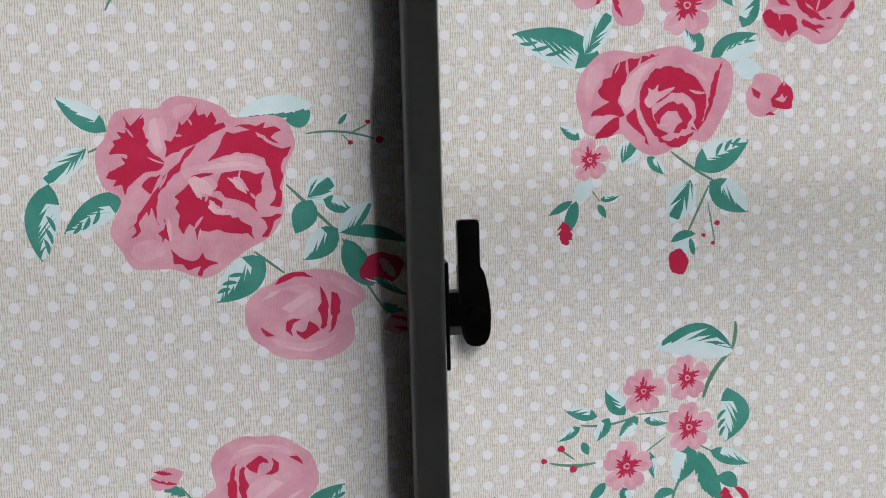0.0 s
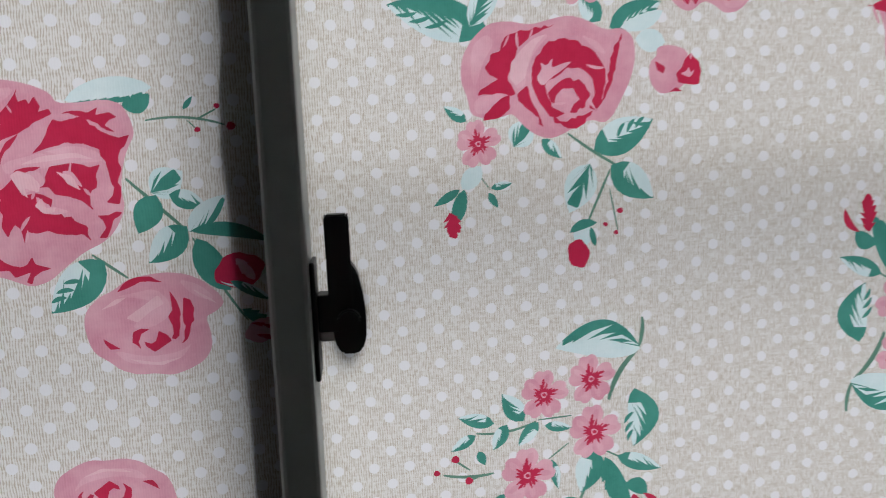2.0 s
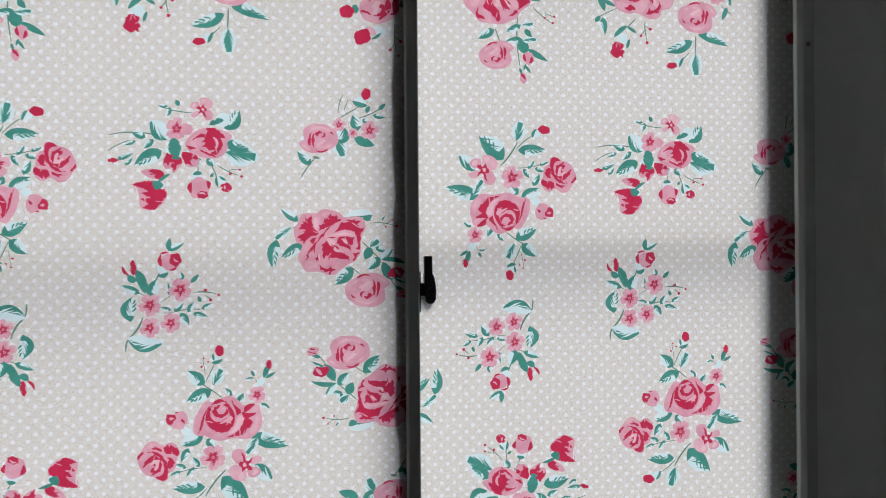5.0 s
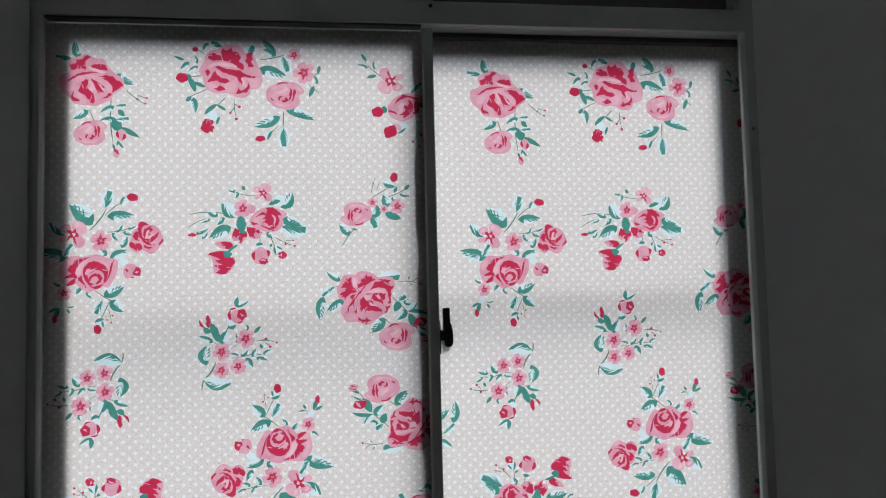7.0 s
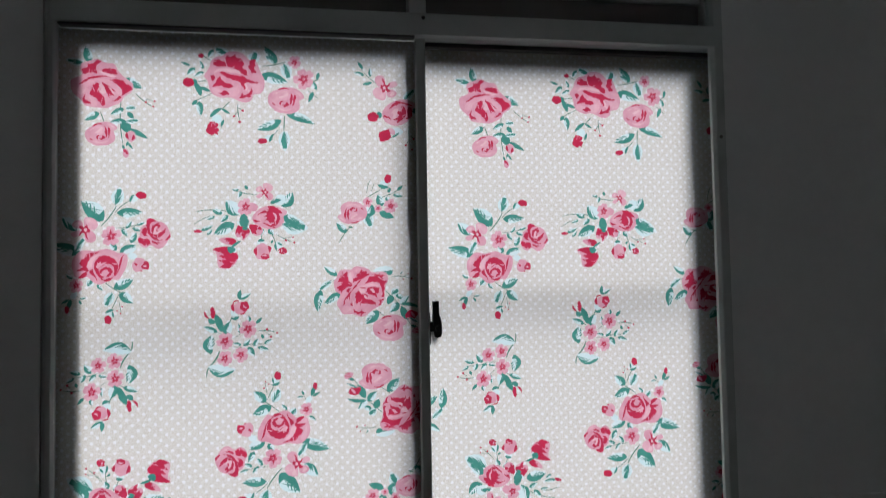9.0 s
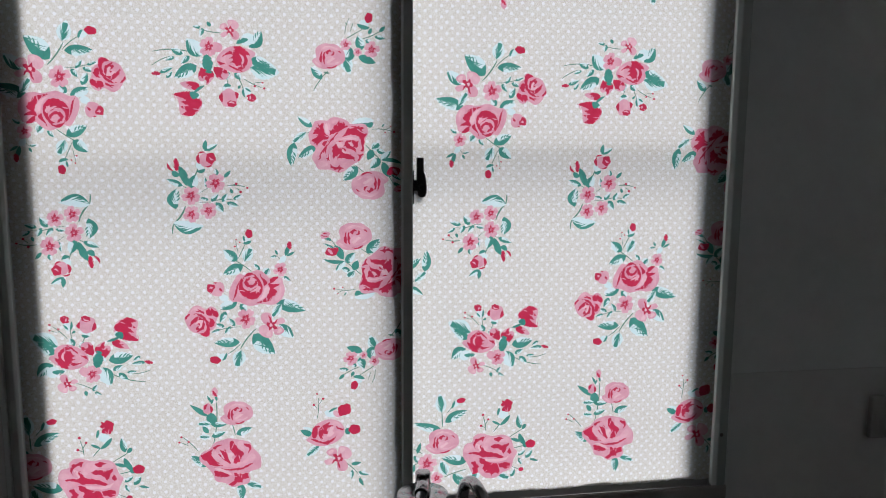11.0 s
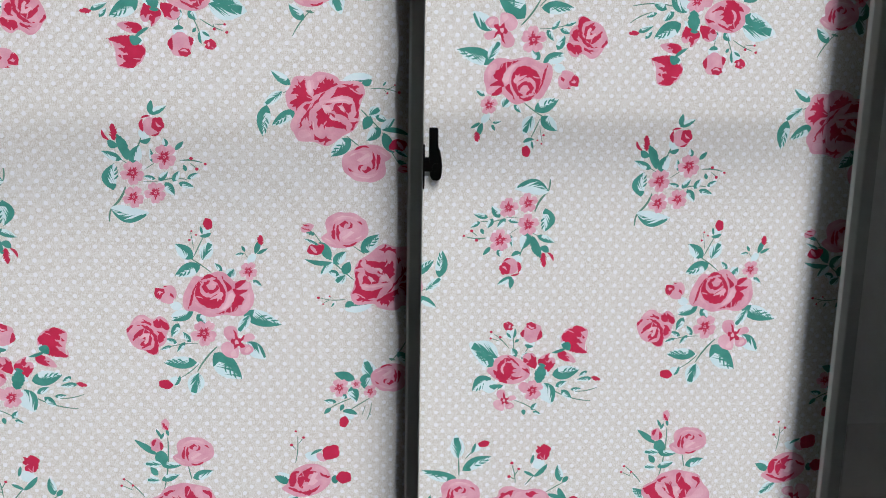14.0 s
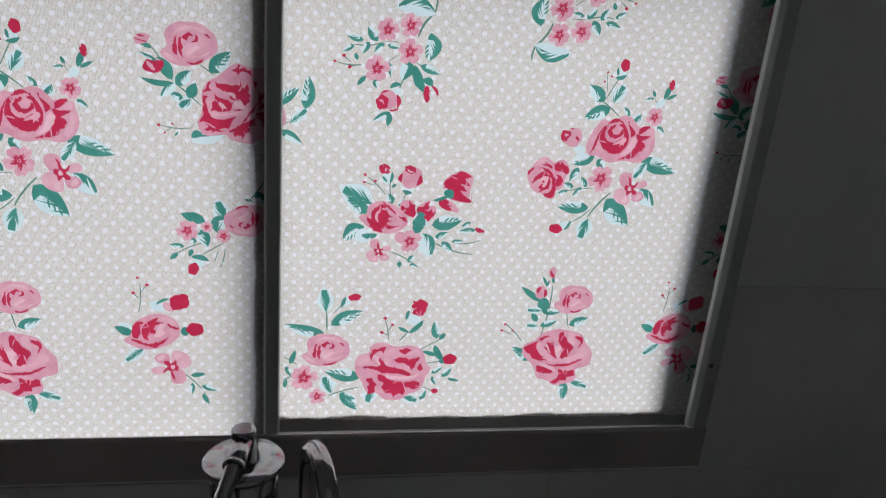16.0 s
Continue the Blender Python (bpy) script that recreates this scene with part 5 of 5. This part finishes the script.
printed_cloth("beige cloth with white dots and pink roses over the outer pane", -0.0036, 0.5215, R_SHEET, 1.0585, 2.0245, REPEAT, RIGHT_DROP, 0.0, 1)

# ---- outside ----
# unseen bar, added to cast the soft horizontal band on both cloths
bar = thing("shade_bar", "unseen flat bar outside, added to shade a band across the cloths", "railing", (0, 0.080, 1.655))
part("bar", box(OL, OR, 0.0, 0.012, -0.006, 0.006, 0.002, 1), STEEL, bar)

# ---- the latch on the meeting stile ----
latch = thing("window_latch", "black plastic crescent latch with its lever up, on the meeting stile", "latch", (0.0, 0.006, 1.56))


def slab(points, y0, y1, bevel=0.0008):
    """A flat outline in (x, z) with thickness along y and rounded edges."""
    bm = bmesh.new()
    a = [bm.verts.new((x, y0, z)) for x, z in points]
    b = [bm.verts.new((x, y1, z)) for x, z in points]
    n = len(points)
    bm.faces.new(a)
    bm.faces.new(b[::-1])
    for i in range(n):
        bm.faces.new((a[i], b[i], b[(i + 1) % n], a[(i + 1) % n]))
    bmesh.ops.recalc_face_normals(bm, faces=bm.faces[:])
    bmesh.ops.bevel(bm, geom=bm.edges[:], offset=bevel, segments=2, affect="EDGES")
    return bm


part("base_plate", box(0.0002, 0.0022, -0.010, 0.010, -0.024, 0.026, 0.0008), BLACK, latch)
part("pivot", box(0.0022, 0.0125, -0.005, 0.006, -0.0045, 0.0115, 0.001), BLACK, latch)
part("lever", slab(((0.0070, 0.006), (0.0068, 0.0440), (0.0073, 0.0448), (0.0164, 0.0448), (0.0169, 0.0440), (0.0170, 0.0240), (0.0172, 0.006)), -0.008, 0.001), BLACK, latch)
body = ((0.0072, 0.0235), (0.0165, 0.0245), (0.0194, 0.0200), (0.0213, 0.0100), (0.0221, 0.0010), (0.0217, -0.0080), (0.0201, -0.0125), (0.0175, -0.0145), (0.0115, -0.0142), (0.0092, -0.0110), (0.0080, -0.0040))
part("crescent", slab(body, -0.0045, 0.0075), BLACK, latch)
part("hub", slab([(0.0150 + 0.0050 * math.cos(a), 0.0005 + 0.0050 * math.sin(a)) for a in [radians(20 * i) for i in range(18)]], -0.0092, -0.0045), BLACK, latch)
part("catch", box(0.0022, 0.0100, 0.000, 0.006, -0.0095, -0.0055, 0.0006), STEEL, latch, "small bright steel catch")
# oval blocker out of sight behind the cloth, for the latch's soft dark halo
halo_block = sp2("latch_halo", slab([(0.0155 + 0.0085 * math.cos(a), 1.5625 + 0.0205 * math.sin(a)) for a in [radians(20 * i) for i in range(18)]], R_SHEET + 0.003, R_SHEET + 0.0095), BLACK, "dark keeper behind the cloth")

# ---- worktop and tap ----
counter = tagged(part("worktop", box(ROOM_L, ROOM_R, -0.62, WY0 - 0.009, 0.86, 0.90, 0.004), STONE), "dark speckled granite worktop below the window", "worktop")
base_cab = thing("base_cabinet", "plain closed kitchen base cabinet below the worktop", "cabinet", (0, -0.3, 0))
part("body", box(ROOM_L + 0.002, ROOM_R - 0.002, -0.29, 0.28, 0.0, 0.858, 0.002), PAINT, base_cab)
TAPX, TAPY, TAPZ = -0.017, -0.250, 1.2005
tap = thing("kitchen_tap", "chrome kitchen mixer tap with lever and gooseneck spout, on the worktop", "tap", (TAPX, TAPY, 0.90))
H = TAPZ - 0.90
part("base_flange", lathe(((0.026, 0.0), (0.026, 0.004), (0.020, 0.008))), CHROME, tap)
part("body", lathe(((0.0185, 0.006), (0.0185, H - 0.045), (0.022, H - 0.043), (0.0265, H - 0.038), (0.0265, H - 0.006))), CHROME, tap)
part("cap_disc", lathe(((0.0265, H - 0.006), (0.0310, H - 0.005), (0.0315, H - 0.003), (0.0315, H - 0.0012), (0.0305, H), (0.0102, H + 0.0002))), CHROME, tap)
part("lever_post", lathe(((0.0095, H), (0.0095, H + 0.026), (0.0088, H + 0.0275), (0.006, H + 0.028))), CHROME, tap)
part("lever", tube(((0.000, -0.004, H + 0.020), (-0.004, -0.022, H + 0.014), (-0.005, -0.026, H + 0.0125), (-0.016, -0.075, H - 0.004), (-0.019, -0.088, H - 0.008)), [0.0075, 0.0075, 0.0062, 0.0055, 0.0045]), CHROME, tap)
part("lever_collar", tube(((-0.0045, -0.0238, H + 0.0133), (-0.0054, -0.0278, H + 0.0120)), 0.0084), CHROME, tap)
arc = []
for i in range(25):
    a = math.pi * i / 24
    arc.append((0.058 - 0.008 * math.cos(a), -0.032 + 0.032 * math.cos(a), H - 0.010 + 0.032 * math.sin(a)))
spout = [(0.0, 0.0, 0.08), (0.02, 0.0, 0.083), (0.040, 0.0, 0.095), (0.050, 0.0, 0.12), (0.050, 0.0, H - 0.04)] + arc + [(0.066, -0.064, H - 0.04)]
part("spout", tube(spout, 0.0076), CHROME, tap)
part("aerator", tube(((0.066, -0.064, H - 0.038), (0.066, -0.064, H - 0.058)), 0.0095), CHROME, tap)

# ---- switch box on the wall ----
switch = thing("wall_switch", "grey square switch box on the shaded wall", "switch", (0.815, WY0 - 0.006, 1.172))
part("cover_plate", box(-0.040, 0.040, -0.012, 0.0, -0.037, 0.037, 0.004), WHITE_PLASTIC, switch)
part("rocker", box(-0.014, 0.014, -0.016, -0.012, -0.022, 0.022, 0.002), WHITE_PLASTIC, switch)

# ---- wall tiles up to the dado line, right and left of the window and below it ----
DADO = 1.255
tile_mesh = {}


def tile(x0, x1, z0, z1):
    key = (round(x1 - x0, 3), round(z1 - z0, 3))
    if key not in tile_mesh:
        bm = box(0, x1 - x0, -0.002, 0.0, 0, z1 - z0, 0.0003, 1)
        me = bpy.data.meshes.new("tile")
        bm.to_mesh(me)
        bm.free()
        me.materials.append(TILE)
        tile_mesh[key] = me
    ob = new("tile", tile_mesh[key])
    ob.location = (x0, WY0 - 0.0002, z0)
    ob.parent = wall_n


G = 0.0002
rows = ((0.903, 1.002), (1.002, 1.255))
for z0, z1 in rows:
    x = OR + 0.002
    while x < ROOM_R - 0.01:
        x2 = min(x + 0.30, ROOM_R)
        tile(x + G, x2 - G, z0 + G, z1 - G)
        x = x2
    x = OL - 0.006
    while x > ROOM_L + 0.01:
        x2 = max(x - 0.30, ROOM_L)
        tile(x2 + G, x - G, z0 + G, z1 - G)
        x = x2
for a, b in ((OL - 0.006, -0.27), (-0.27, 0.03), (0.03, 0.33), (0.33, OR + 0.006)):
    tile(a + G, b - G, 0.903 + G, 1.002 - G)
